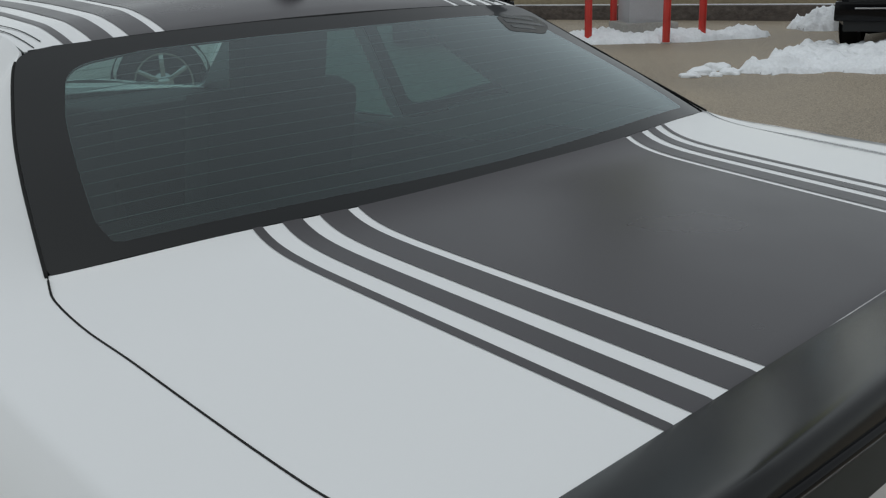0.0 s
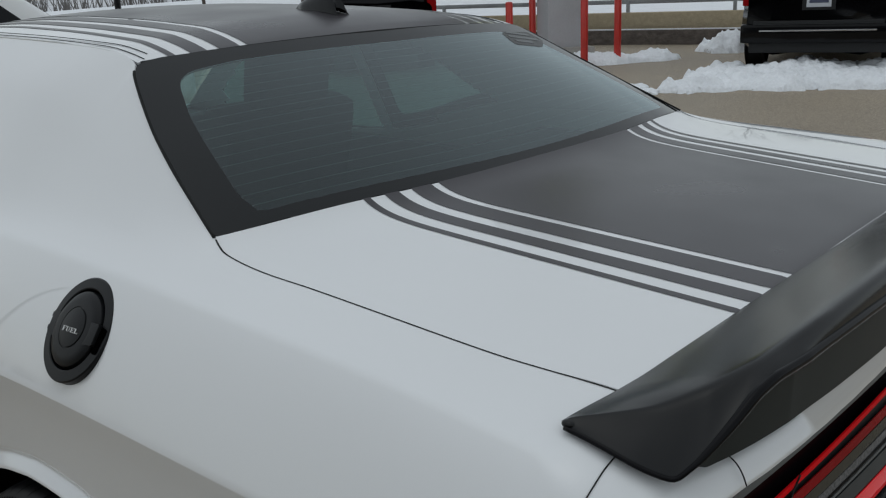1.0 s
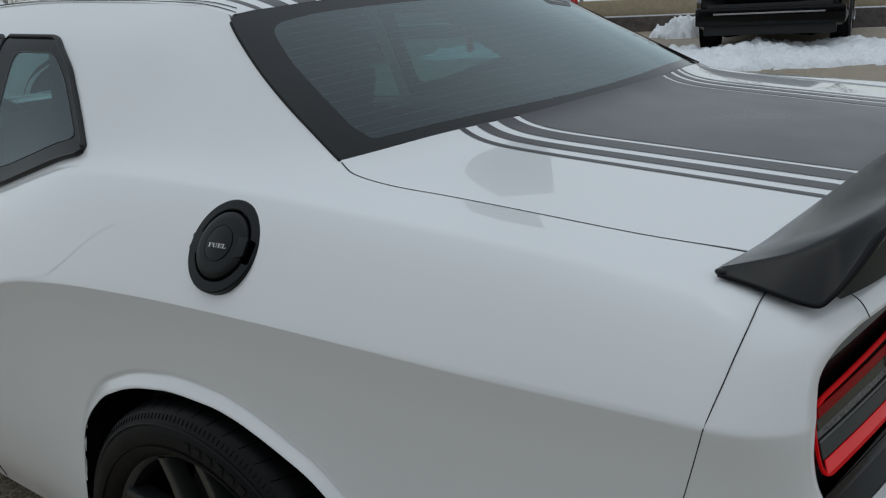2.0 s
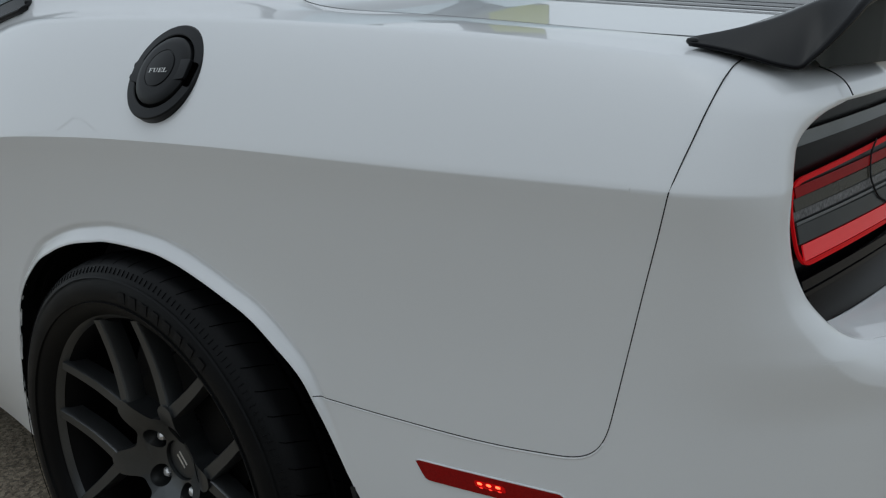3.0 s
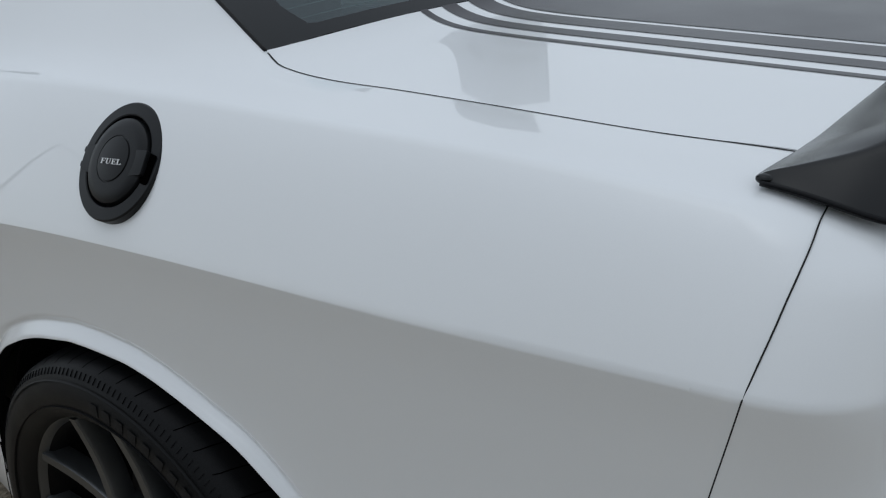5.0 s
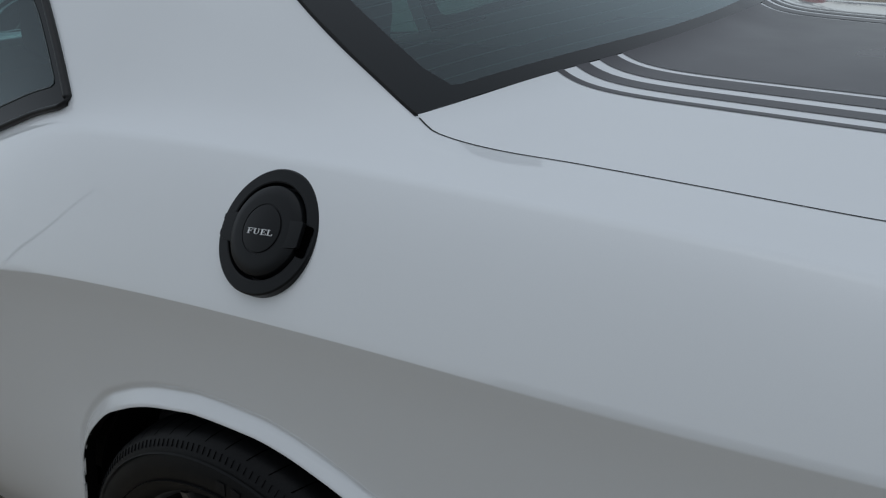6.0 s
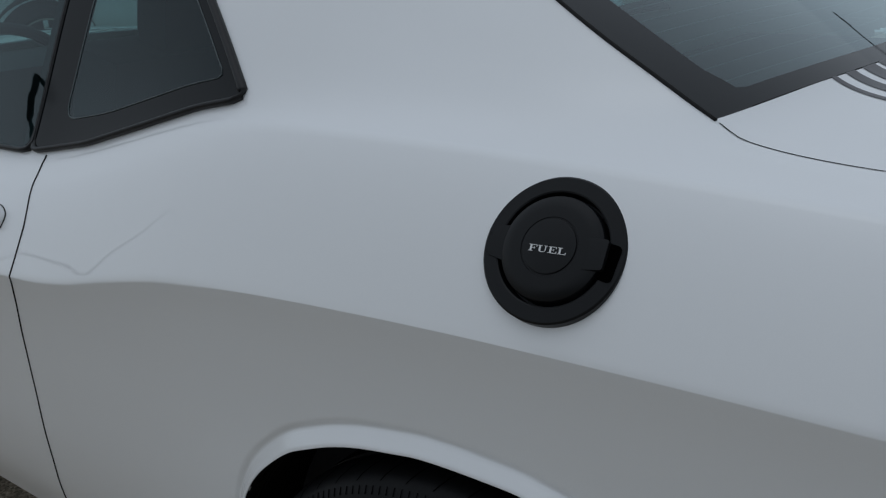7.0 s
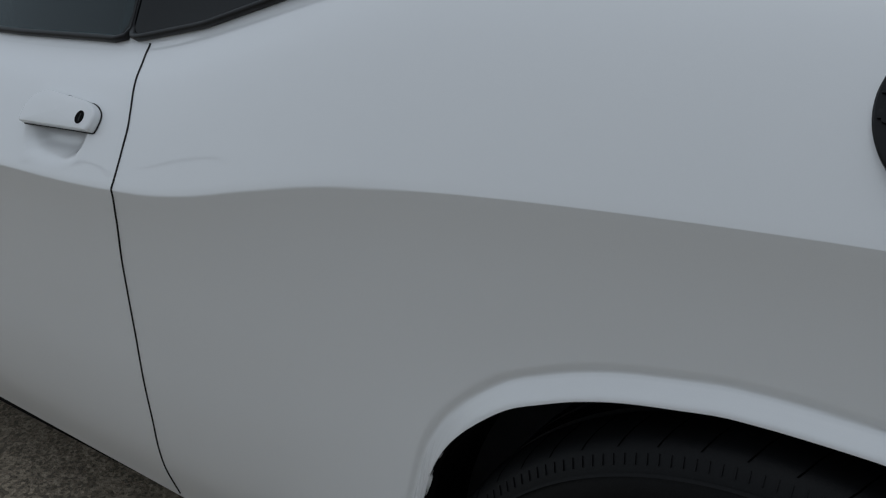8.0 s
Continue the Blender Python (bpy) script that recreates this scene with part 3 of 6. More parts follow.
def on_side(y, z, off=0.0):
    """A point on the car's left flank, some way outside it."""
    e = 0.004
    w = body_w(y, z)
    n = np.array([-1.0, -(body_w(y + e, z) - body_w(y - e, z)) / (2 * e), -(body_w(y, z + e) - body_w(y, z - e)) / (2 * e)])
    n /= np.linalg.norm(n)
    return np.array([-w, y, z]) + n * off


def rear_curve(z, r):
    """The rear outline at height z, r from 0 at the side to 1 at the middle."""
    d = float(rear_depth(z))
    if r < 0.8:
        y = REAR0 - d * r
        return np.array([-body_w(y, z), y, z])
    n = float(rear_power(z))
    w8 = side_w(REAR0, z) * (1 - 0.8 ** n) ** (1 / n)
    w = w8 * (1 - (r - 0.8) / 0.2)
    q = max(0.0, 1 - (w / side_w(REAR0, z)) ** n) ** (1 / n)
    return np.array([-max(0.0, w - taper(z) * d * q * (1 - q)), REAR0 - d * q, z])


def rear_turn(w, z):
    lo, hi = 0.0, 1.0
    for _ in range(30):
        m = (lo + hi) / 2
        lo, hi = (m, hi) if -rear_curve(z, m)[0] > w else (lo, m)
    return (lo + hi) / 2


Z_REAR = np.concatenate([np.linspace(1.0, 0.972, 8), np.linspace(0.972, 0.79, 32)[1:], np.linspace(0.79, EDGE_LOW, 20)[1:], np.linspace(EDGE_LOW, 0.70, 24)[1:], np.linspace(0.70, 0.0, 24)[1:]])
K_TOP, K_LOW = 7, 7 + 31 + 19
N_EDGE, N_REST = 60, 44
LOW_TABLE = ([0.0, 0.075, 0.138, 0.172, 0.206, 0.248, 0.285, 0.325, 0.37, 0.421, 0.5, 0.7, 1.2], [0.436, 0.446, 0.4535, 0.4585, 0.465, 0.4765, 0.491, 0.508, 0.527, 0.547, 0.567, 0.585, 0.59])
rear_low_line = pchip(*LOW_TABLE)


def along_rear(p):
    """How far a point lies along the rear outline, backwards and inwards added up."""
    return (REAR0 - p[1]) + (0.88 + p[0])


REAR, REAR_R = [], []
for z in Z_REAR:
    zc = max(z, 0.70)
    re = rear_turn(float(gap_edge(zc)), zc)
    u = np.linspace(0, 1, N_EDGE + 1)
    line = []
    turns = np.concatenate([re * (1 - (1 - u) ** 1.35), re + (1 - re) * np.linspace(0, 1, N_REST + 1)[1:]])
    REAR_R.append(turns)
    for r in turns:
        p = rear_curve(zc, r)
        if z < 0.70:
            foot_z = float(rear_low_line(along_rear(p)))
            zz = 0.70 + (foot_z - 0.70) * (0.70 - z) / 0.70
            p = rear_curve(zz, r)
        line.append(p)
    REAR.append(line)
REAR = np.array(REAR)
# the panel rolls inwards round the lamp opening
rim_line = np.concatenate([REAR[K_TOP, N_EDGE + 1:][::-1], REAR[K_TOP:K_LOW + 1, N_EDGE], REAR[K_LOW, N_EDGE:]])[:, [0, 2]]
rim_run = np.concatenate([[0], np.cumsum(np.linalg.norm(np.diff(rim_line, axis=0), axis=1))])
rim_line = np.stack([np.interp(np.linspace(0, rim_run[-1], 1100), rim_run, rim_line[:, i]) for i in range(2)], 1)


def roll_in(x, z, in_hole):
    gap = np.sqrt(((rim_line - np.array([x, z])) ** 2).sum(1)).min()
    near = max(0.0, 1 - gap / 0.044)
    deep = 0.036 + 2.0 * gap if in_hole else 0.036 * (0.42 * near + 0.58 * (1 - math.sqrt(1 - 0.98 * near ** 2)))
    return deep * (0.25 + 0.75 * float(step(0.975, 0.935, z)))


def rolled(r, z):
    p = rear_curve(z, r)
    in_hole = EDGE_LOW < z < 0.972 and -p[0] < float(gap_edge(z))
    p[1] += roll_in(p[0], z, in_hole)
    return p


REAR_N = np.zeros_like(REAR)
for i in range(REAR.shape[0]):
    for k in range(N_EDGE + 10):
        r, z = REAR_R[i][k], REAR[i, k, 2]
        e, h = 0.008, 0.0015
        a = rolled(min(r + e, 1), z) - rolled(max(r - e, 0.0), z)
        b = rolled(r, min(z + h, 1.0)) - rolled(r, z - h)
        n = np.cross(b, a)
        REAR_N[i, k] = n / (np.linalg.norm(n) + 1e-12)
REAR_N[:, N_EDGE + 10:] = (0, -1, 0)
if REAR_N[60, 20] @ np.array([-1, -0.5, 0]) < 0:
    REAR_N[:, :N_EDGE + 10] *= -1
for i in range(REAR.shape[0]):
    for k in range(REAR.shape[1]):
        REAR[i, k, 1] += roll_in(REAR[i, k, 0], REAR[i, k, 2], K_TOP < i < K_LOW and k > N_EDGE)

REFLECTOR = (0.372, 0.78)
car = thing("car", "white two-door coupe with matte black racing stripes, parked on wet asphalt", "car")

seam_rear = pchip([0.30, 0.651, 0.7174, 0.809, 0.86, 0.905, 0.947, 0.975, 1.0, 1.013, 1.022, 1.10], [-0.779, -0.779, -0.793, -0.8137, -0.826, -0.838, -0.850, -0.8565, -0.8585, -0.861, -0.866, -0.89])
seam_low = pchip([-0.90, -0.785, -0.7206, -0.6638, -0.50, -0.3656, -0.30], [0.636, 0.612, 0.5978, 0.5924, 0.5870, 0.5842, 0.583])
door_y = pchip([0.27, 0.33, 0.384, 0.446, 0.56, 0.68, 0.76, 0.80, 0.861, 0.885, 0.911, 0.930, 0.951, 1.40], [0.892, 0.891, 0.884, 0.8745, 0.869, 0.864, 0.850, 0.842, 0.847, 0.856, 0.8715, 0.8835, 0.8975, 0.945])


def inside(poly, p):
    x, y = p[..., 0], p[..., 1]
    hit = np.zeros(x.shape, bool)
    for (x0, y0), (x1, y1) in zip(poly, poly[1:] + poly[:1]):
        cross = ((y0 > y) != (y1 > y)) & (x < (x1 - x0) * (y - y0) / (y1 - y0 + 1e-12) + x0)
        hit ^= cross
    return hit


QUARTER_GLASS = [(0.442, 1.080), (0.53, 1.062), (0.65, 1.026), (0.79, 0.985), (0.9425, 0.9565), (0.9435, 1.288), (0.72, 1.284), (0.62, 1.225), (0.535, 1.155), (0.475, 1.105)]
DOOR_GLASS = [(0.9465, 0.956), (1.2, 0.950), (1.6, 0.950), (1.85, 0.958), (1.74, 1.08), (1.52, 1.20), (1.36, 1.282), (0.9475, 1.288)]


def shrink(poly, s):
    c = np.mean(poly, axis=0)
    return [tuple(c + (np.array(p) - c) * s) for p in poly]


mid = (SIDE[:-1, :-1] + SIDE[1:, 1:]) / 2
cy, cz = mid[..., 1], mid[..., 2]
col = np.broadcast_to(np.arange(cy.shape[1]), cy.shape)
open_cells = inside(shrink(QUARTER_GLASS, 0.93), mid[..., 1:]) | inside(shrink(DOOR_GLASS, 0.95), mid[..., 1:])
is_bumper = ((cz < seam_low(cy)) & (cy < -0.30)) | ((cy < seam_rear(cz)) & (cz < 0.99))
is_front = cy > 1.98
is_door = (cy > door_y(cz)) & ~is_front
fuel_at = on_side(-0.0760, 0.9925)
is_quarter = ~is_bumper & ~is_door & ~is_front & (np.linalg.norm(mid - fuel_at, axis=2) > 0.0655)
rmid = (REAR[:-1, :-1] + REAR[1:, 1:]) / 2
hole = np.zeros(rmid.shape[:2], bool)
hole[K_TOP:K_LOW, N_EDGE:] = True
rear_bumper = ((rmid[..., 1] < seam_rear(rmid[..., 2])) | (rmid[..., 2] < seam_low(rmid[..., 1]))) & ~hole
rear_quarter = ~rear_bumper & ~hole

# rounding from the shelf under the spoiler down to the rear end
LID_EDGE = REAR[0]
end_line = np.array([LID_EDGE[0]] + [p for p in SIDE[0][:N_UP] if p[2] > 1.002][::-1] + [(-w, REAR0, float(deck_z(w, REAR0)) - 0.004) for w in np.linspace(0.66, 0, 30)])
run = np.concatenate([[0], np.cumsum(np.linalg.norm(np.diff(end_line, axis=0), axis=1))])
run_o = np.concatenate([[0], np.cumsum(np.linalg.norm(np.diff(LID_EDGE, axis=0), axis=1))])
want = run_o / run_o[-1] * run[-1]
lip_in = np.stack([np.interp(want, run, end_line[:, i]) for i in range(3)], 1)
LIP = np.array([[(1 - s) * a + s * b + np.array([0, 0, (a[2] - b[2]) * (s - s ** 1.5)]) for s in np.linspace(0, 1, 9)] for a, b in zip(lip_in, LID_EDGE)])
side_n = grid_normals(SIDE)[0]
if side_n[N_UP][0] > 0:
    side_n = -side_n
picked = [k for k in range(N_UP) if SIDE[0][k][2] > 1.002][::-1]
end_n = np.vstack([side_n[picked[:1]], side_n[picked], np.tile([0.0, 0.0, 1.0], (30, 1))])
lip_n = np.stack([np.interp(want, run, end_n[:, i]) for i in range(3)], 1)
LIP_N = np.array([[(1 - s) * a + s * b for s in np.linspace(0, 1, 9)] for a, b in zip(lip_n, REAR_N[0])])
LIP_N /= np.linalg.norm(LIP_N, axis=2, keepdims=True)

def on_lip(x, y, off):
    """A point on the rounding under the spoiler, by a plane through its four nearest corners."""
    flat = LIP.reshape(-1, 3)
    near = flat[np.argsort(((flat[:, :2] - np.array([x, y])) ** 2).sum(1))[:24]]
    near = near[np.unique(np.round(near, 5), axis=0, return_index=True)[1]][:8]
    k = np.linalg.lstsq(np.column_stack([near[:, 0] - x, near[:, 1] - y, np.ones(len(near))]), near[:, 2], rcond=None)[0]
    n = np.array([-k[0], -k[1], 1.0])
    return np.array([x, y, k[2]]) + n / np.linalg.norm(n) * off


for side, flip in (("left", False), ("right", True)):
    f = mirror_x if flip else (lambda q: q)
    out = (1, 0, 0.3) if flip else (-1, 0, 0.3)
    quarter = sheet("quarter_panel", f(SIDE), PAINT, car, "gloss white rear quarter panel with sharp shoulder crease", 0.004, out, is_quarter & ~open_cells)
    sheet("quarter_corner", f(REAR), PAINT, quarter, "", 0.004, (out[0], -1, 0), rear_quarter, False, f(REAR_N))
    bumper = sheet("bumper_side", f(SIDE), PAINT, car, "gloss white rear bumper side", 0.004, out, is_bumper)
    sheet("bumper_corner", f(REAR), PAINT, bumper, "", 0.004, (out[0], -1, 0), rear_bumper, False, f(REAR_N))
    door = sheet("door", f(SIDE), PAINT, car, "gloss white car door", 0.004, out, is_door & ~open_cells)
    sheet("front_fender", f(SIDE), PAINT, car, "", 0.004, out, is_front)
    sheet("rear_lip", f(LIP), PAINT, car, "", 0.0, (0, -0.4, 1), None, False, f(LIP_N))
    tube("panel_gap", f(spline([(-0.672, -0.905, 1.0045), (-0.666, -0.918, 0.9980), (-0.667, -0.9275, 0.9922), (-0.670, -0.9345, 0.9857), (-0.6735, -0.9405, 0.9770)], [5] * 4)), 0.0007, SEAM, bumper, "", 6)
    # dark gaps between the panels
    g = [on_side(y, z, -0.0002) for y, z in spline([(-0.3600, 0.5825), (-0.50, 0.5852), (-0.6638, 0.5920), (-0.715, 0.5975)], [50, 20, 8])]
    corner = [np.array(p) for p in ((-0.715, 0.5975), (-0.7560, 0.6018), (-0.7712, 0.6150), (-0.7792, 0.6530))]
    for s in np.linspace(0, 1, 24)[1:]:
        y, z = (1 - s) ** 3 * corner[0] + 3 * s * (1 - s) ** 2 * corner[1] + 3 * s * s * (1 - s) * corner[2] + s ** 3 * corner[3]
        g.append(on_side(y, z, -0.0002))
    n_low = len(g) - 6
    g += [on_side(y, z, -0.0002) for y, z in spline([(-0.7792, 0.6530), (-0.7929, 0.7174), (-0.8137, 0.809), (-0.838, 0.905)], [10, 10, 10])[1:]]
    over = [on_side(y, z, 0.0004) for y, z in ((-0.844, 0.930), (-0.8495, 0.953), (-0.8535, 0.973), (-0.8565, 0.989))]
    over += [on_lip(x, y, 0.0005) for x, y in ((-0.809, -0.8580), (-0.799, -0.8573), (-0.788, -0.8560), (-0.776, -0.8547), (-0.760, -0.8535), (-0.740, -0.8520))]
    g = np.vstack([g, spline([g[-1]] + over, [5] * len(over))[1:]])
    tube("panel_gap", f(g), 0.0007, SEAM, quarter, "", 6)
    # rounded upper edge of the bumper skin under the gap
    tube("panel_edge", f(g[:n_low] + np.array([0.0007, 0, -0.0024])), 0.0017, PAINT, bumper, "", 8)
    tube("panel_gap", f(np.array([on_side(float(door_y(z)), z, 0.0002) for z in np.linspace(0.285, 0.956, 200)])), 0.0015, SEAM, door, "", 6)
    edge = np.array([(-float(TOP[0](y)), y, float(TOP[1](y))) for y in np.linspace(-0.83, -0.172, 60)])
    broad = 0.35 if flip else 1.0
    gap = np.array([[p + np.array([-0.0010 * broad, 0, 0.0004]), p + np.array([0, 0, 0.0006]), p + np.array([0.0017 * broad, 0, 0.0004])] for p in edge])
    sheet("lid_gap", f(gap), SEAM, quarter, "", 0.0, (0, 0, 1))
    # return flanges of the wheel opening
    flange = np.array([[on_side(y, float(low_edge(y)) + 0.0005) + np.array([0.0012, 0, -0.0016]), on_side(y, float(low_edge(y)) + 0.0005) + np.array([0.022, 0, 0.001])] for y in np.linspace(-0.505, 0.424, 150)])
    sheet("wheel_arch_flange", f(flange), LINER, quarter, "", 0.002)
    for c in (0, FRONT):
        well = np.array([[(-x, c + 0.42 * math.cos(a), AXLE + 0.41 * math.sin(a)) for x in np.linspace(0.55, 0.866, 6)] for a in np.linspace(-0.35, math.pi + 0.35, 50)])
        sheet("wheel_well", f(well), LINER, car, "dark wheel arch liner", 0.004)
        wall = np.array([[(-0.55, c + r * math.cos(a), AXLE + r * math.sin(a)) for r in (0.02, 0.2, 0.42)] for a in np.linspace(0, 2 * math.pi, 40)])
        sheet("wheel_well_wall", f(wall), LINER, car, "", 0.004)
    flap = np.array([[(-0.895 + 0.10 * s, -0.425 - 0.085 * k, 0.470 - 0.30 * k) for s in (0, 0.5, 1)] for k in np.linspace(0, 1, 6)])
    sheet("mud_flap", f(flap), ROUGH_BLACK, bumper, "grained black wheel arch edge", 0.008)
    # black lower valance
    val = []
    for y in np.linspace(-0.505, -0.79, 14):
        z = float(low_edge(y))
        val.append([(-side_w(y, z) + 0.010 + 0.05 * s, y, z + 0.012 - (z - 0.22) * s) for s in np.linspace(0, 1, 7)])
    for p in REAR[-1][1::2]:
        c = np.array([0.0, REAR0 + 0.1, 0.0])
        n = (p - c) * np.array([1, 1, 0])
        n /= np.linalg.norm(n)
        drop = (p[2] - 0.22) + (0.075 - (p[2] - 0.22)) * float(step(0.0, 0.24, along_rear(p)))
        val.append([tuple(p - n * a + np.array([0, 0, 0.010 - drop * b])) for a, b in ((0.006, 0), (0.010, 0.3), (0.014, 0.6), (0.022, 0.85), (0.034, 0.97), (0.06, 1.0), (0.12, 1.0))])
    sheet("valance", f(np.array(val)), ROUGH_BLACK, bumper, "grained black lower bumper valance", 0.004)
    # side marker with two rows of lit diodes
    mark = resample(rounded([(-0.5265, 0.5397), (-0.7290, 0.5522), (-0.7275, 0.5296), (-0.5432, 0.5177)], [0.002, 0.006, 0.006, 0.005], 6), 72)
    c = mark.mean(0)
    wide = c + (mark - c) * np.array([1.022, 1.14])
    lens = fill_patch("side_marker", mark, lambda y, z: on_side(y, z, 0.0022), RED_DEEP, car, "red side marker lamp with lit diodes", out, 8, 0.004)
    if flip:
        for v in lens.data.vertices:
            v.co.x = -v.co.x
        lens.data.flip_normals()
    bead = tube("lamp_bead", f(np.array([on_side(*(c + (q - c) * np.array([1.006, 1.05])), 0.0004) for q in mark])), 0.0012, PAINT, lens, "", 6, True)
    # emissive patch that imitates the diodes' light scattered in the lens
    glow = resample(rounded([(-0.612, 0.5385), (-0.654, 0.5415), (-0.657, 0.5335), (-0.615, 0.5305)], 0.0035, 5), 40)
    halo = fill_patch("lit_area", glow, lambda y, z: on_side(y, z, 0.0026), HALO, lens, "glowing part of the lens", (-1, 0, 0.3), 4, 0.0)
    if flip:
        for v in halo.data.vertices:
            v.co.x = -v.co.x
        halo.data.flip_normals()
    for k, (y, z) in enumerate(((-0.6205, 0.5358), (-0.6330, 0.5368), (-0.6453, 0.5378), (-0.6230, 0.5312), (-0.6356, 0.5322), (-0.6479, 0.5332))):
        bm = bmesh.new()
        shape = (0.6, 1.9, 0.85, 1) if k < 3 else (0.6, 1.4, 0.4, 1)
        bmesh.ops.create_icosphere(bm, subdivisions=2, radius=0.0019, matrix=Matrix.Translation(Vector(f(on_side(y, z, 0.0028)))) @ Matrix.Diagonal(shape))
        part("diode", bm, LED if k < 3 else LED_DIM, lens)
    # rear reflector
    P = []
    for p in REAR[-1]:
        if REFLECTOR[0] < along_rear(p) < REFLECTOR[1]:
            n = np.array([p[0] * 0.5, p[1] - REAR0 - 0.05, 0])
            n /= np.linalg.norm(n)
            P.append([f(p + n * 0.0015 + np.array([0, 0, 0.001 - 0.013 * k])) for k in (0, 0.35, 0.7, 1)])
    sheet("reflector", np.array(P), RED_LENS, bumper, "red rear reflector", 0.008, (out[0], -1, 0))

# ---- roof, lid, rear window ----
xs = np.linspace(-0.535, 0.535, 90)
ROOF = np.array([[(x, y, roof_z(x, y)) for y in glass_head(x) + (1.40 - glass_head(x)) * np.linspace(0, 1, 60) ** 1.6] for x in xs])
roof = sheet("roof", ROOF, PAINT, car, "white roof with matte black centre stripes", 0.004, (0, 0, 1))
HEAD = np.array([[(x, y, roof_z(x, y) - 0.03) for y in np.linspace(0.26, 1.36, 20)] for x in np.linspace(-0.52, 0.52, 20)])
sheet("headliner", HEAD, LINER, car, "", 0.004, (0, 0, -1))
lid_x = np.linspace(-1, 1, 110)
LID = []
for u in lid_x:
    line = []
    for s in np.linspace(0, 1, 80):
        s = s ** 1.7
        x = u * 0.6995
        y0 = float(glass_foot(x)) - 0.0005
        y = y0 + (-0.865 - y0) * s
        x = u * (float(TOP[0](max(y, -0.80))) - 0.0015)
        line.append((x, y, float(deck_z(x, y))))
    LID.append(line)
LID = np.array(LID)
lid = sheet("trunk_lid", LID, PAINT, car, "gloss white trunk lid with matte black stripes", 0.004, (0, 0, 1))

STRIPE_FRONT = [0.452, 0.439, 0.412, 0.384, 0.359, 0.317, 0.301]
STRIPE_BACK = [0.432, 0.419, 0.392, 0.360, 0.336, 0.288, 0.273]
STRIPE_ROOF = [0.478, 0.465, 0.437, 0.405, 0.381, 0.339, 0.323]


def stripe(name, owner, xa, xb, where, height, s0, s1, rows, cols):
    P = []
    for u in np.linspace(0, 1, cols):
        line = []
        for s in np.linspace(0, 1, rows) ** 1.7:
            k = s0 + (s1 - s0) * s
            x = xa(k) + (xb(k) - xa(k)) * u
            y = where(x, k)
            line.append((x, y, float(height(x, y)) + 0.0009))
        P.append(line)
    sheet(name, np.array(P), DECAL, owner, "matte black vinyl stripe", 0.0, (0, 0, 1))


def lid_y(x, k):
    y0 = float(glass_foot(x))
    return y0 + (-0.86 - y0) * k


def roof_y(x, k):
    y0 = float(glass_head(x)) + 0.001
    return y0 + (1.38 - y0) * k


def between(a, b):
    return lambda k: a + (b - a) * k


bands = [(0, 1), (2, 3), (4, 5)]
for owner, near, far, where, height in ((lid, STRIPE_FRONT, STRIPE_BACK, lid_y, deck_z), (roof, STRIPE_ROOF, [v - 0.05 for v in STRIPE_ROOF], roof_y, roof_z)):
    for i, j in bands:
        for sg in (-1, 1):
            stripe("stripe", owner, between(sg * near[i], sg * far[i]), between(sg * near[j], sg * far[j]), where, height, 0, 1, 70, 4)
    stripe("centre_stripe", owner, between(-near[6], -far[6]), between(near[6], far[6]), where, height, 0, 1, 70, 40)

foot = [(x, float(glass_foot(x)) + 0.001) for x in np.linspace(-0.687, 0.687, 60)]
flank = [(float(TOP[0](y)) - 0.002, y) for y in np.linspace(-0.158, 0.205, 40)]
head = [(x, float(glass_head(x)) - 0.004) for x in np.linspace(0.500, -0.500, 50)]
outer = resample(np.array(foot + flank + [(0.5545, 0.2165), (0.545, 0.2245), (0.530, 0.2285)] + head + [(-0.530, 0.2285), (-0.545, 0.2245), (-0.5545, 0.2165)] + [(-x, y) for x, y in flank[::-1]]), 360)
inner_pts = [(x, float(glass_foot(x)) + 0.026) for x in np.linspace(-0.605, 0.605, 50)] + [(float(TOP[0](y)) - 0.070, y) for y in np.linspace(-0.118, 0.07, 24)]
inner_pts += [tuple(p) for p in rounded([(0.55, 0.07), (0.505, 0.178), (0.38, 0.160)], [0.001, 0.09, 0.001], 10)[10:20]]
inner_pts += [(x, float(glass_head(x)) - 0.045) for x in np.linspace(0.38, -0.38, 36)]
inner_pts += [(-p[0], p[1]) for p in rounded([(0.55, 0.07), (0.505, 0.178), (0.38, 0.160)], [0.001, 0.09, 0.001], 10)[10:20][::-1]]
inner_pts += [(-(float(TOP[0](y)) - 0.070), y) for y in np.linspace(0.07, -0.118, 24)]
inner = np.array(inner_pts)


def paired(a, b, k=420):
    """Two outlines cut by the same rays, so that a band between them does not twist."""
    c = b.mean(0)
    pa, pb = resample(a, 3000), resample(b, 3000)
    ra, rb = [], []
    for out_line, store in ((pa, ra), (pb, rb)):
        d = out_line - c
        ang = np.arctan2(d[:, 1], d[:, 0])
        o = np.argsort(ang)
        ang, d = ang[o], d[o]
        want = np.linspace(-math.pi, math.pi, k, endpoint=False)
        for i in (0, 1):
            store.append(np.interp(want, ang, d[:, i], period=2 * math.pi) + c[i])
    return np.stack(ra, 1), np.stack(rb, 1)


outer, inner = paired(outer, inner)


def on_glass(x, y):
    return np.array([x, y, float(glass_z(x, y)) + 0.0014])


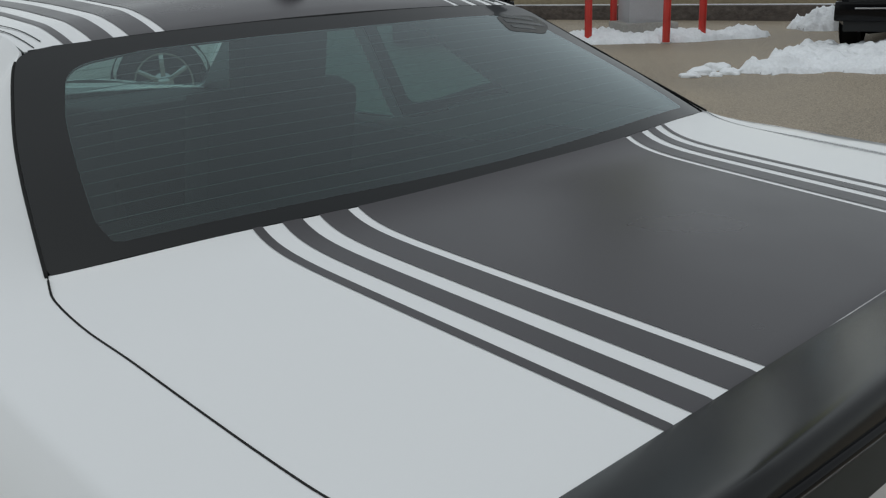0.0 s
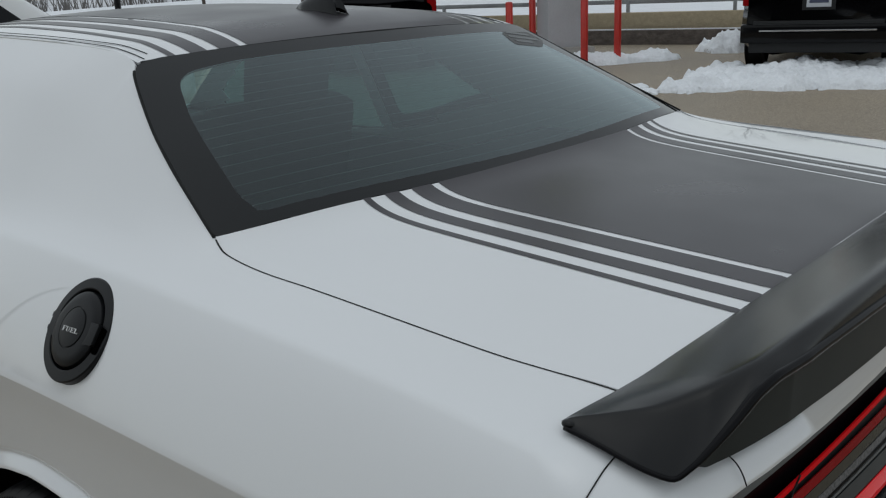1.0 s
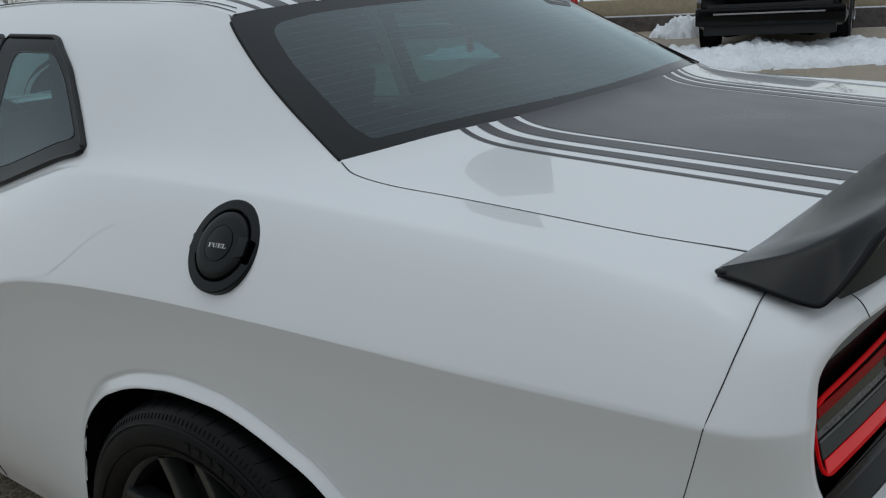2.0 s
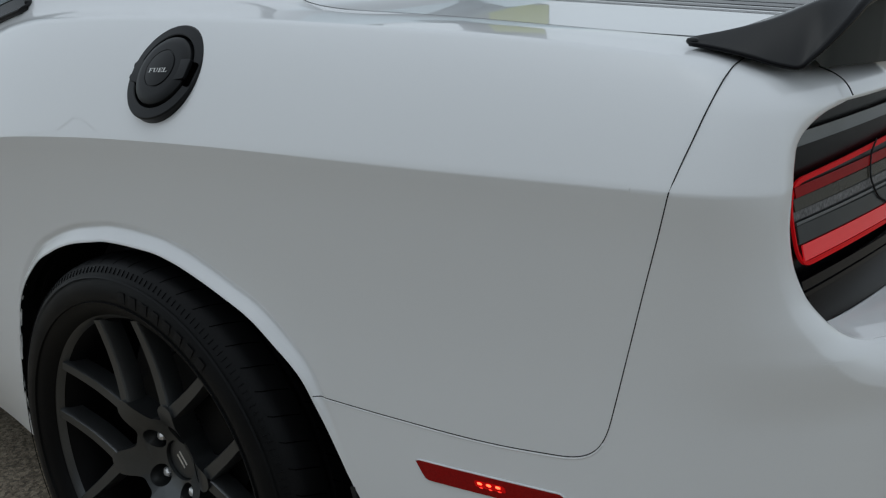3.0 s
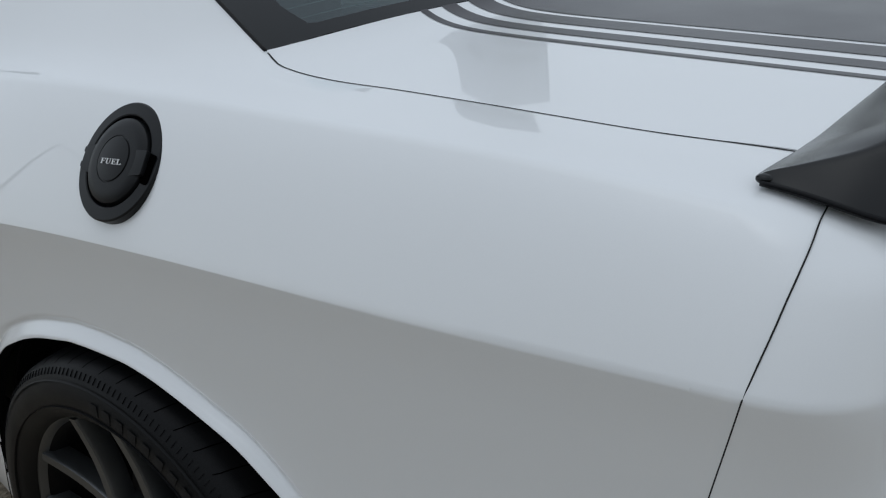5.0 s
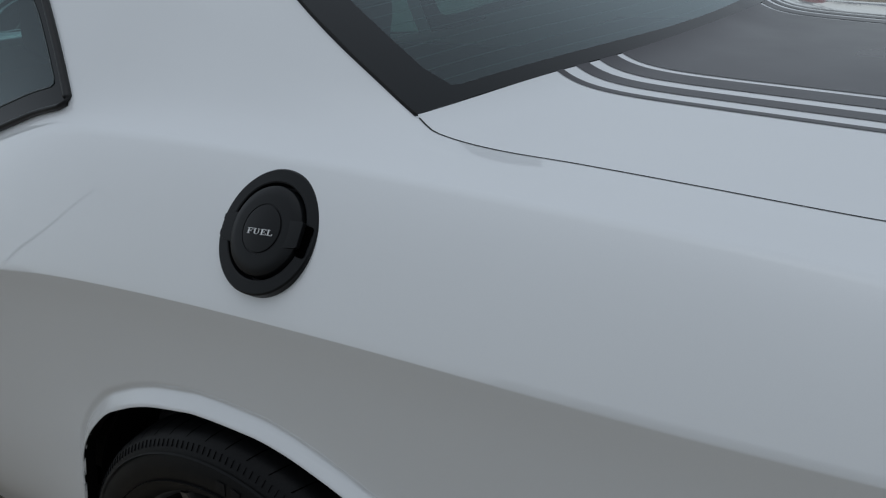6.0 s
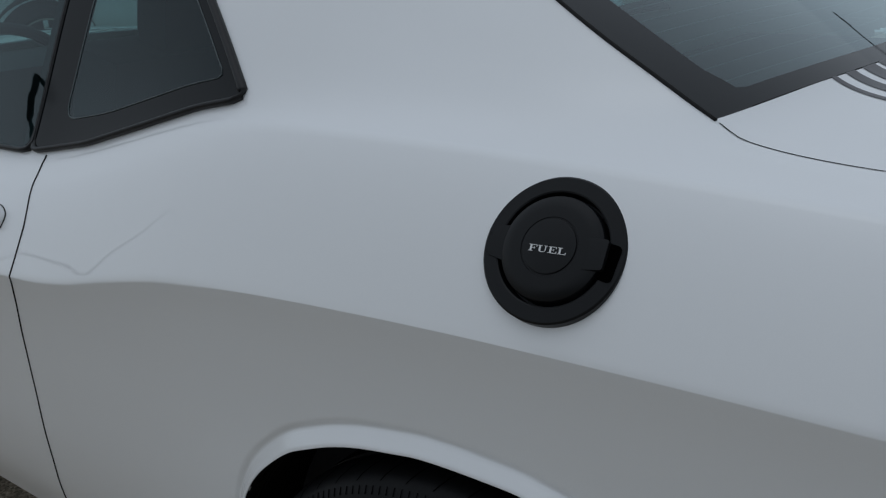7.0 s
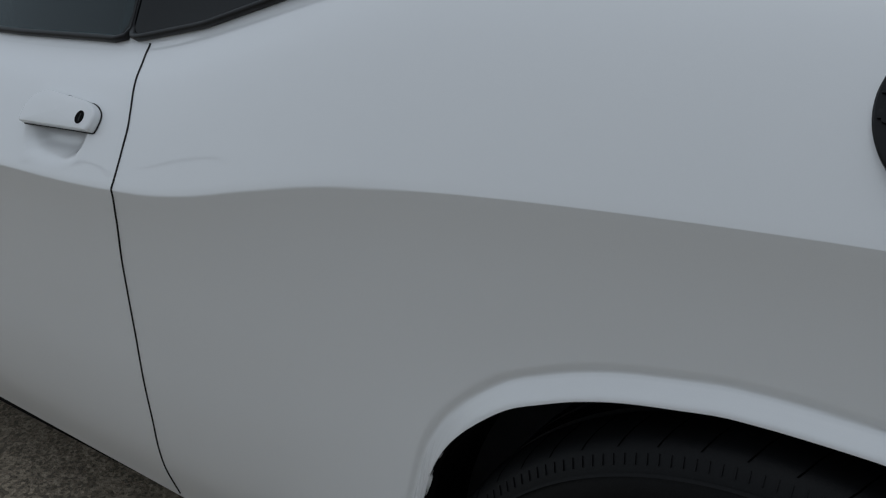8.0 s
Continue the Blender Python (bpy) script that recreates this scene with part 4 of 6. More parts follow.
rear_window = ring_patch("rear_window", outer, inner, on_glass, FRIT, car, "tinted rear window with defroster lines", (0, 0, 1), 5, 0.004)
pane = fill_patch("pane", inner, on_glass, GLASS, rear_window, "tinted glass", (0, 0, 1), 22, 0.0)
pane.visible_shadow = False
edge_line = np.array([on_glass(*p) - np.array([0, 0, 0.0009]) for p in inner])
tube("printed_edge", edge_line, 0.0006, FRIT_LINE, rear_window, "", 4, True)
for k in range(15):
    f = 0.06 + 0.88 * k / 14
    row = []
    for x in np.linspace(-0.62, 0.62, 240):
        y = float(glass_foot(x)) + 0.02 + (float(glass_head(x)) - 0.05 - float(glass_foot(x)) - 0.02) * f
        w = float(TOP[0](y)) - 0.071
        if abs(x) < w and (y < 0.10 or abs(x) < 0.50):
            row.append(on_glass(x, y) - np.array([0, 0, 0.0010]))
    if len(row) > 4:
        tube("defroster_wire", row, 0.00042, FRIT_LINE, rear_window, "", 4)
for sg in (-1, 1):
    tube("window_gap", [(sg * (float(TOP[0](y)) + 0.0005), y, float(TOP[1](y)) + 0.0005) for y in np.linspace(-0.168, 0.215, 50)], 0.0024, SEAM, rear_window, "", 6)
tube("window_gap", [(x, float(glass_head(x)) - 0.001, roof_z(x, float(glass_head(x))) - 0.0025) for x in np.linspace(-0.53, 0.53, 60)], 0.0045, SEAM, rear_window, "", 6)

# sticker inside the far upper corner of the rear window
stick = resample(rounded([(0.40, 0.165), (0.545, 0.190), (0.555, 0.150), (0.49, 0.105), (0.38, 0.105)], 0.015, 4), 60)
sticker = fill_patch("window_sticker", stick, lambda x, y: on_glass(x, y) + np.array([0, 0, 0.0006]), STICKER, rear_window, "dark sticker with grey bars", (0, 0, 1), 6, 0.0)
for k, (xa, xb) in enumerate(((0.42, 0.52), (0.41, 0.53), (0.41, 0.48))):
    P = np.array([[on_glass(x, 0.163 - 0.021 * k + 0.011 * q) + np.array([0, 0, 0.0012]) for q in (0, 1)] for x in np.linspace(xa, xb, 10)])
    sheet("sticker_bar", P, SMOKE_GREY, rear_window, "", 0.0, (0, 0, 1))

# side windows
for poly, name, label in ((QUARTER_GLASS, "quarter_window", "tinted fixed rear side window with black border"), (DOOR_GLASS, "door_window", "tinted door window")):
    for sg in (1, -1):
        o = rounded(poly, 0.02 if name == "quarter_window" else 0.012, 5)
        c = o.mean(0)
        rim = 0.74 if name == "quarter_window" else 0.985
        inner_poly = [(y, z + (0.012 if name == "quarter_window" else 0.0)) for y, z in shrink(poly, rim)]
        o, i = paired(resample(o, 200), resample(rounded(inner_poly, 0.03, 6), 200), 220)
        place = (lambda y, z: on_side(y, z, 0.003)) if sg == 1 else (lambda y, z: mirror_x(on_side(y, z, 0.003)))
        win = ring_patch(name, o, i, place, SIDE_FRIT, car, label, (-sg, 0, 0.3), 4, 0.004)
        p = fill_patch("pane", i, place, SIDE_GLASS, win, "tinted glass", (-sg, 0, 0.3), 10, 0.0)
        p.visible_shadow = False
        line = np.array([place(*q) for q in o])
        thick = np.array([0.0022 + 0.0053 * max(float(step(0.008, 0.022, abs(q[0] - 0.944))), float(step(0.974, 0.960, q[1]))) for q in o])
        if name == "quarter_window":
            tube("printed_edge", np.array([place(*q) for q in i]) + np.array([-sg * 0.0004, 0, 0.0002]), 0.0011, GLASS_LINE, win, "", 5, True)
        tube("weatherstrip", line, thick, STRIP, win, "black rubber weatherstrip", 8, True, 0.7)

# black strip behind the joint of the two side windows
for f in (lambda q: q, mirror_x):
    post = np.array([[f(on_side(y, z, 0.0008)) for y in (0.915, 0.93, 0.945, 0.96, 0.975)] for z in np.linspace(0.962, 1.285, 24)])
    sheet("pillar_strip", post, SIDE_FRIT, car, "black strip between the side windows", 0.0, (-1 if f(np.array([1, 0, 0]))[0] > 0 else 1, 0, 0.2))

# windscreen and front end, seen only from afar
wind = np.array([[(x, 1.385 + (2.02 + 0.10 * (1 - (x / 0.7) ** 2) - 1.385) * s, (roof_z(x * 0.76, 1.385)) * (1 - s) + 0.985 * s + 0.02 * math.sin(math.pi * s)) for s in np.linspace(0, 1, 14)]
                 for x in np.linspace(-0.70, 0.70, 30)])
for i, x in enumerate(np.linspace(-0.70, 0.70, 30)):
    for j, s in enumerate(np.linspace(0, 1, 14)):
        wind[i, j, 0] = x * (0.775 + 0.225 * s)
screen = sheet("windscreen", wind, WINDSCREEN, car, "clear windscreen", 0.0, (0, 1, 1))
screen.visible_shadow = False
hood = np.array([[(x * (0.70 - 0.09 * s), 2.0 + 0.10 * (1 - x * x) * (1 - s) + 1.75 * s, 0.985 + 0.03 * (1 - x * x) - 0.115 * s ** 1.5) for s in np.linspace(0, 1, 24)] for x in np.linspace(-1, 1, 30)])
sheet("hood", hood, PAINT, car, "white bonnet", 0.004, (0, 0, 1))
fr = SIDE[-1]
nose = np.array([[(-p[0] * u, 3.75 + 0.12 * (1 - u * u), p[2]) for u in np.linspace(-1, 1, 30)] for p in fr[:: 3]])
sheet("front_bumper", nose, PAINT, car, "white front bumper", 0.004, (0, 1, 0))
sheet("underbody", np.array([[(x, y, 0.235) for y in np.linspace(-0.9, 3.7, 6)] for x in (-0.80, 0, 0.80)]), LINER, car, "", 0.01)

# ---- tail lamps in their recess ----
def on_lamp(x, z, off=0.0):
    return np.array([x, -0.948 + 0.030 * (abs(x) / 0.75) ** 2.5 + 0.24 * (z - 0.86) - off, z])


BACK = np.array([[on_lamp(u * (float(gap_edge(z)) + 0.006), z, -0.012) for z in np.linspace(0.7380, 0.978, 16)] for u in np.linspace(-1, 1, 60)])
tail_panel = sheet("tail_panel", BACK, APRON, car, "gloss black tail panel under the trunk lid", 0.004, (0, -1, 0))
for sg in (-1, 1):
    f = mirror_x if sg > 0 else (lambda q: q)
    # inner return all along the opening's edge
    edge = np.concatenate([REAR[K_TOP, N_EDGE:][::-1], REAR[K_TOP + 1:K_LOW + 1, N_EDGE], REAR[K_LOW, N_EDGE + 1:]])
    run_way = np.gradient(edge[:, [0, 2]], axis=0)
    run_way /= np.maximum(np.linalg.norm(run_way, axis=1, keepdims=True), 1e-9)
    away = np.stack([run_way[:, 1], np.zeros(len(edge)), -run_way[:, 0]], 1)
    for _ in range(4):
        away[1:-1] = (away[:-2] + away[1:-1] + away[2:]) / 3
    if away[len(edge) // 2][0] > 0:
        away = -away
    away[:N_REST + 1] = 0
    back_y = np.array([0.0, 1.0, 0.0])
    ret = np.array([[p + away_p * a + back_y * b for a, b in ((0, 0), (0.0015, 0.005), (0.0045, 0.016), (0.007, 0.034), (0.008, 0.10))] for p, away_p in zip(edge, away)])
    sheet("opening_return", f(ret), PAINT, tail_panel, "", 0.0)

    def low_z(w):
        return 0.7995 + 0.018 * ((w - 0.12) / 0.63)

    def strip(name, w0, w1, za, zb, mat, owner, label="", off=0.004, tilt=1.0):
        """A flat band along the lamp between two heights; its lower side follows the lamp's slope."""
        P = np.array([[f(on_lamp(-w, z, off)) for z in np.linspace(za + tilt * (low_z(w) - 0.8175), zb + tilt * (low_z(w) - 0.8175), 4)] for w in np.linspace(w0, w1, 40)])
        return sheet(name, P, mat, owner, label, 0.0015, (0, -1, 0))

    shape = [(0.768, 0.901), (0.12, 0.909), (0.12, low_z(0.12)), (0.771, low_z(0.750))]
    ring_o = resample(rounded(shape, [0.048, 0.02, 0.02, 0.028], 8), 160)
    c = ring_o.mean(0)
    base_i = resample(rounded([(0.7652, 0.8960), (0.1235, 0.9040), (0.1235, low_z(0.12) + 0.0045), (0.7682, low_z(0.750) + 0.0045)], [0.043, 0.018, 0.018, 0.024], 8), 160)
    tail = fill_patch("tail_light", base_i, lambda w, z: f(on_lamp(-w, z, 0.001)), SMOKE, car, "smoked tail light with red surround and red band", (0, -1, 0), 8, 0.003)
    ring_patch("red_surround", ring_o, base_i, lambda w, z: f(on_lamp(-w, z, 0.004)), RED_GLOW, tail, "lit red surround line", (0, -1, 0), 3, 0.003)
    strip("red_band", 0.7610, 0.15, 0.8395, 0.8240, RED_BAND, tail, "lit red band", 0.006)
    strip("grey_band", 0.7630, 0.15, 0.8580, 0.8405, SMOKE_GREY, tail, "", 0.0045)
    strip("grey_line", 0.7630, 0.15, 0.8618, 0.8590, TRIM_GREY, tail, "", 0.0050, 0.8)
    strip("pale_band", 0.7630, 0.15, 0.8715, 0.8630, LENS_PALE, tail, "", 0.003, 0.6)
    strip("olive_band", 0.7610, 0.15, 0.8840, 0.8725, OLIVE, tail, "", 0.0045, 0.4)
    strip("upper_red_band", 0.7560, 0.15, 0.8950, 0.8848, RED_LENS, tail, "", 0.0055, 0.25)
    # the grey of this upper trim has the sky's reflection put into its base colour
    strip("upper_trim", 0.766, 0.02, 0.944, 0.931, TRIM_GREY, tail_panel, "", 0.004, 0.2)
    strip("lower_trim", 0.774, 0.02, 0.793, 0.789, GLOSSY, tail_panel, "", 0.003, 1.0)
    strip("lower_step", 0.780, 0.02, 0.808, 0.799, GLOSSY, tail_panel, "", 0.008, 1.0)
    # black apron below the lamp, and the painted ledge from it to the opening's lower edge
    ledge_z = pchip([0.0, 0.45, 0.49, 0.645, 0.722, 0.76], [0.7395, 0.7400, 0.7408, 0.7465, 0.7525, 0.7590])
    ws = np.linspace(0.755, 0.0, 50)
    apron = np.array([[f(on_lamp(-w, z, 0.0)) for z in np.linspace(0.800, float(ledge_z(w)), 5)] for w in ws])
    sheet("lamp_apron", apron, APRON, tail_panel, "black apron below the lamp", 0.0, (0, -1, 0))
    rim = np.concatenate([REAR[K_TOP + 20:K_LOW + 1, N_EDGE], REAR[K_LOW, N_EDGE + 1:]])
    rim = rim[np.argsort(-rim[:, 0])]
    ledge = []
    for w in ws:
        inner = on_lamp(-w, float(ledge_z(w)), 0.001)
        outer = np.array([-w, np.interp(w, -rim[:, 0], rim[:, 1]) + 0.001, np.interp(w, -rim[:, 0], rim[:, 2]) - 0.001])
        ledge.append([f(inner + (outer - inner) * s) for s in np.linspace(0, 1, 6)])
    sheet("painted_ledge", np.array(ledge), PAINT, tail_panel, "white painted ledge", 0.0, (0, 0, 1))
    line = [f(on_lamp(-w, z, 0.0060)) for w, z in spline([(0.508, 0.908), (0.538, 0.891), (0.548, 0.870), (0.535, 0.848), (0.503, 0.830), (0.498, 0.812)], [6] * 5)]
    tube("lens_gap", line, 0.0011, SEAM, tail, "", 6, False, 1.0, (0, 1, 0))

# ---- spoiler ----
sp_front = pchip([0, 0.27, 0.45, 0.62, 0.72, 0.764], [-0.828, -0.821, -0.815, -0.806, -0.801, -0.800])
sp_ridge_y = pchip([0, 0.30, 0.48, 0.62, 0.682, 0.716, 0.740, 0.757, 0.764], [-0.955, -0.951, -0.945, -0.929, -0.909, -0.875, -0.832, -0.806, -0.802])
sp_ridge_z = pchip([0, 0.30, 0.48, 0.62, 0.682, 0.716, 0.740, 0.757, 0.764], [1.101, 1.100, 1.097, 1.086, 1.073, 1.0555, 1.0440, 1.0390, 1.0375])
sp_lip_y = pchip([0, 0.30, 0.45, 0.58, 0.764], [-0.966, -0.962, -0.958, -0.953, -0.950])
sp_lip_z = pchip([0, 0.30, 0.45, 0.58, 0.764], [1.073, 1.073, 1.076, 1.0775, 1.0775])
W_SP = np.concatenate([np.linspace(0, 0.55, 30), np.linspace(0.55, 0.764, 60)[1:]])


END_S = [0, 0.15, 0.28, 0.38, 0.48, 0.57, 0.65, 0.72, 0.82, 0.92, 1.0]
end_w = pchip(END_S, [0.580, 0.627, 0.662, 0.697, 0.724, 0.742, 0.7540, 0.7600, 0.7650, 0.7655, 0.7655])
end_y = pchip(END_S, [-0.953, -0.948, -0.943, -0.936, -0.928, -0.920, -0.9080, -0.8920, -0.8640, -0.829, -0.805])
end_z = pchip(END_S, [1.0775, 1.0775, 1.0720, 1.0530, 1.0345, 1.0205, 1.0095, 1.0125, 1.0205, 1.028, 1.0315])


def spoiler_line(w):
    """One line over the spoiler, from its front edge over the ridge to the lower edge."""
    w_ = float(w)
    y0, yr, zr, yl, zl = (float(c(w_)) for c in (sp_front, sp_ridge_y, sp_ridge_z, sp_lip_y, sp_lip_z))
    wl = w_
    if w_ > 0.58:
        q = min(1.0, (w_ - 0.58) / 0.184)
        wl, yl, zl = float(end_w(q)), float(end_y(q)), float(end_z(q))
    z0 = float(deck_z(w_, y0)) - 0.001
    z0 += (1.0365 - z0) * float(step(0.60, 0.76, w_))
    pts = []
    for s in np.linspace(0, 1, 16):
        pts.append((-w_, y0 + (yr - y0) * s, z0 + (zr - z0) * (0.75 * s + 0.25 * s * s) + 0.016 * s * (1 - s) * min(1, (0.764 - w_) / 0.1)))
    for s in np.linspace(0, 1, 10)[1:]:
        pts.append((-w_ + (w_ - wl) * s, yr + (yl - yr) * s - 0.003 * math.sin(math.pi * s), zr + (zl - zr) * s))
    p = np.array(pts)
    # soft ridge
    for _ in range(3 if w_ < 0.5 else 1):
        p[13:19] = 0.25 * p[12:18] + 0.5 * p[13:19] + 0.25 * p[14:20]
    return p


SPOIL = np.array([spoiler_line(w) for w in W_SP])
both = np.concatenate([mirror_x(SPOIL[:0:-1]), SPOIL])
spoiler = sheet("spoiler", both, SATIN, car, "satin black trunk spoiler with raised trailing lip", 0.0, (0, 0, 1))
rim_pts = SPOIL[:, -1]
way = np.gradient(rim_pts[:, :2], axis=0)
way /= np.linalg.norm(way, axis=1, keepdims=True)
inward = np.stack([way[:, 1], -way[:, 0]], 1)
inward *= np.where(inward[:, 1:] < 0, -1, 1)
sp_foot_z = pchip([0, 0.30, 0.45, 0.60, 0.70, 0.766], [0.988, 0.990, 0.995, 1.003, 1.0065, 1.008])
UNDER = []
for p, n in zip(rim_pts, inward):
    n3 = np.array([n[0], n[1], 0])
    deep = 0.002 + 0.011 * float(step(-0.915, -0.935, p[1]))
    foot = p + n3 * deep
    dip = 0.1 + 0.9 * float(step(-0.922, -0.940, p[1]))
    low = p[2] - 0.0005
    foot[2] = low + (float(sp_foot_z(abs(p[0]))) - low) * float(step(-0.915, -0.932, p[1]))
    UNDER.append([p, p + n3 * 0.003 - np.array([0, 0, 0.003]) * dip, p + n3 * deep * 0.55 - np.array([0, 0, 0.005]) * dip, p + n3 * deep * 0.85 - np.array([0, 0, 0.009]) * dip, foot])
UNDER = np.array(UNDER)
sheet("rear_face", np.concatenate([mirror_x(UNDER[:0:-1]), UNDER]), REAR_FACE, spoiler, "dark gloss recessed rear face", 0.0, (0, -1, 0))
# along the rear the black edge cord drops and thickens to draw the lip's shadow
edge_pts = rim_pts + np.array([0, 0, 1.0]) * (0.0008 - 0.0045 * step(-0.915, -0.945, rim_pts[:, 1:2]))
for f in (lambda q: q, mirror_x):
    tube("shaded_lower_edge", f(edge_pts), 0.0026 + 0.0030 * step(-0.915, -0.945, rim_pts[:, 1]), GLOSSY, spoiler, "gloss black lower edge, thickened for the shadow under the lip", 8)
    bm = bmesh.new()
    bmesh.ops.create_icosphere(bm, subdivisions=3, radius=1.0, matrix=Matrix.Translation(Vector(f(np.array([-0.7602, -0.8062, 1.0343])))) @ Matrix.Diagonal((0.0058, 0.0070, 0.0042, 1)))
    part("end_cap", bm, SATIN, spoiler)

# ---- fuel door ----
fn = Vector((-0.818, 0.001, 0.575)).normalized()
fc = fuel_at - np.array(fn) * 0.0003
fx = Vector((0, 0, 1)).cross(fn).normalized()
fy = fn.cross(fx)
FUEL = Matrix.Translation(Vector(fc)) @ Matrix((fx, fy, fn)).transposed().to_4x4()
R = 0.0750
fuel = lathe("fuel_door", [(R, -0.012), (R, 0.0008), (R - 0.0018, 0.0026), (0.0595, 0.0038), (0.0580, 0.0030), (0.0572, -0.006), (0.0565, -0.012), (0.02, -0.012)], FUEL_BLACK, car, "round satin black fuel filler door", 96, FUEL)
lathe("cap", [(0.0545, -0.012), (0.0545, 0.0005), (0.0530, 0.0050), (0.0480, 0.0085), (0.0400, 0.0100), (0.0300, 0.0105), (0.0296, 0.0098), (0.0280, 0.0098), (0.0276, 0.0112), (0.0265, 0.0116), (0.0010, 0.0118)],
      FUEL_BLACK, fuel, "domed black fuel cap", 80, FUEL)
turn = Matrix.Rotation(radians(3), 4, "Z")
bm = prism_bm(rounded([(-0.0675, -0.015), (-0.0675, 0.016), (-0.025, 0.019), (-0.025, -0.024), (-0.048, -0.019)], 0.002, 4), 0.0048, 0.0008)
bm.transform(FUEL @ turn @ Matrix.Translation((0, 0, 0.001)))
part("hinge", bm, FUEL_BLACK, fuel, "black hinge tab")
for y in (-0.0085, 0.0105):
    bm = prism_bm(rounded([(-0.0708, y - 0.0035), (-0.0708, y + 0.0035), (-0.059, y + 0.0035), (-0.059, y - 0.0035)], 0.001, 3), 0.0048, 0.0006)
    bm.transform(FUEL @ turn @ Matrix.Translation((0, 0, 0.0005)))
    part("hinge_knuckle", bm, FUEL_BLACK, fuel)
bm = prism_bm(rounded([(0.030, -0.019), (0.030, 0.014), (0.0585, 0.014), (0.0575, -0.016)], 0.003, 4), 0.010, 0.0012)
bm.transform(FUEL @ turn @ Matrix.Translation((0, 0, 0.000)))
part("latch", bm, FUEL_BLACK, fuel, "raised black finger latch")
# the finger recess is not hollowed: a thin black plate paints its shade
bm = prism_bm(rounded([(0.052, -0.024), (0.052, 0.013), (0.0705, 0.010), (0.066, -0.026)], 0.005, 4), 0.0012)
bm.transform(FUEL @ turn @ Matrix.Translation((0, 0, 0.0032)))
part("finger_recess_shade", bm, GROOVE_SHADE, fuel, "thin black plate for the shade in the finger recess")


# serif capitals: boxes of x0, x1, y0, y1 in units of the letter's height
SERIF = {
    "F": (1.02, [(0.16, 0.36, 0.0, 1.0), (0.02, 0.50, 0.0, 0.075), (0.02, 0.92, 0.925, 1.0), (0.85, 0.92, 0.70, 0.94), (0.34, 0.66, 0.475, 0.545), (0.61, 0.67, 0.36, 0.66)]),
    "U": (1.20, [(0.14, 0.34, 0.26, 1.0), (0.02, 0.48, 0.925, 1.0), (0.84, 0.93, 0.26, 1.0), (0.72, 1.05, 0.925, 1.0)]),
    "E": (1.06, [(0.16, 0.36, 0.0, 1.0), (0.02, 0.96, 0.0, 0.075), (0.02, 0.92, 0.925, 1.0), (0.85, 0.92, 0.72, 0.94), (0.89, 0.96, 0.06, 0.30), (0.34, 0.66, 0.475, 0.545), (0.61, 0.67, 0.36, 0.66)]),
    "L": (1.00, [(0.16, 0.36, 0.0, 1.0), (0.02, 0.94, 0.0, 0.075), (0.02, 0.50, 0.925, 1.0), (0.87, 0.94, 0.06, 0.34)]),
}


def serif_word(word, height, m, mat, parent, name, depth, stretch):
    """A word in plain serif capitals, centred on m."""
    total = sum(SERIF[c][0] for c in word)
    bm, x = bmesh.new(), -total / 2
    for c in word:
        for x0, x1, y0, y1 in SERIF[c][1]:
            box_bm(bm, ((x1 - x0) * height * stretch, (y1 - y0) * height, depth), ((x + (x0 + x1) / 2) * height * stretch, ((y0 + y1) / 2 - 0.5) * height, 0))
        if c == "U":
            ring = [(math.cos(a), math.sin(a)) for a in np.linspace(math.pi, 2 * math.pi, 13)]
            lo = [bm.verts.new(((x + 0.535 + 0.395 * u) * height * stretch, (0.28 + 0.29 * v - 0.5) * height, depth / 2)) for u, v in ring]
            hi = [bm.verts.new(((x + 0.59 + 0.25 * u) * height * stretch, (0.28 + 0.20 * v - 0.5) * height, depth / 2)) for u, v in ring]
            for k in range(12):
                bm.faces.new((lo[k], lo[k + 1], hi[k + 1], hi[k]))
        x += SERIF[c][0]
    bm.transform(m)
    return part(name, bm, mat, parent, "white serif lettering", False)


serif_word("FUEL", 0.0066, FUEL @ turn @ Matrix.Translation((0, -0.0038, 0.0122)), LETTER, fuel, "lettering", 0.0006, 1.42)

# ---- door handle ----
def handle_on(y, z, off):
    return on_side(y, z, off)


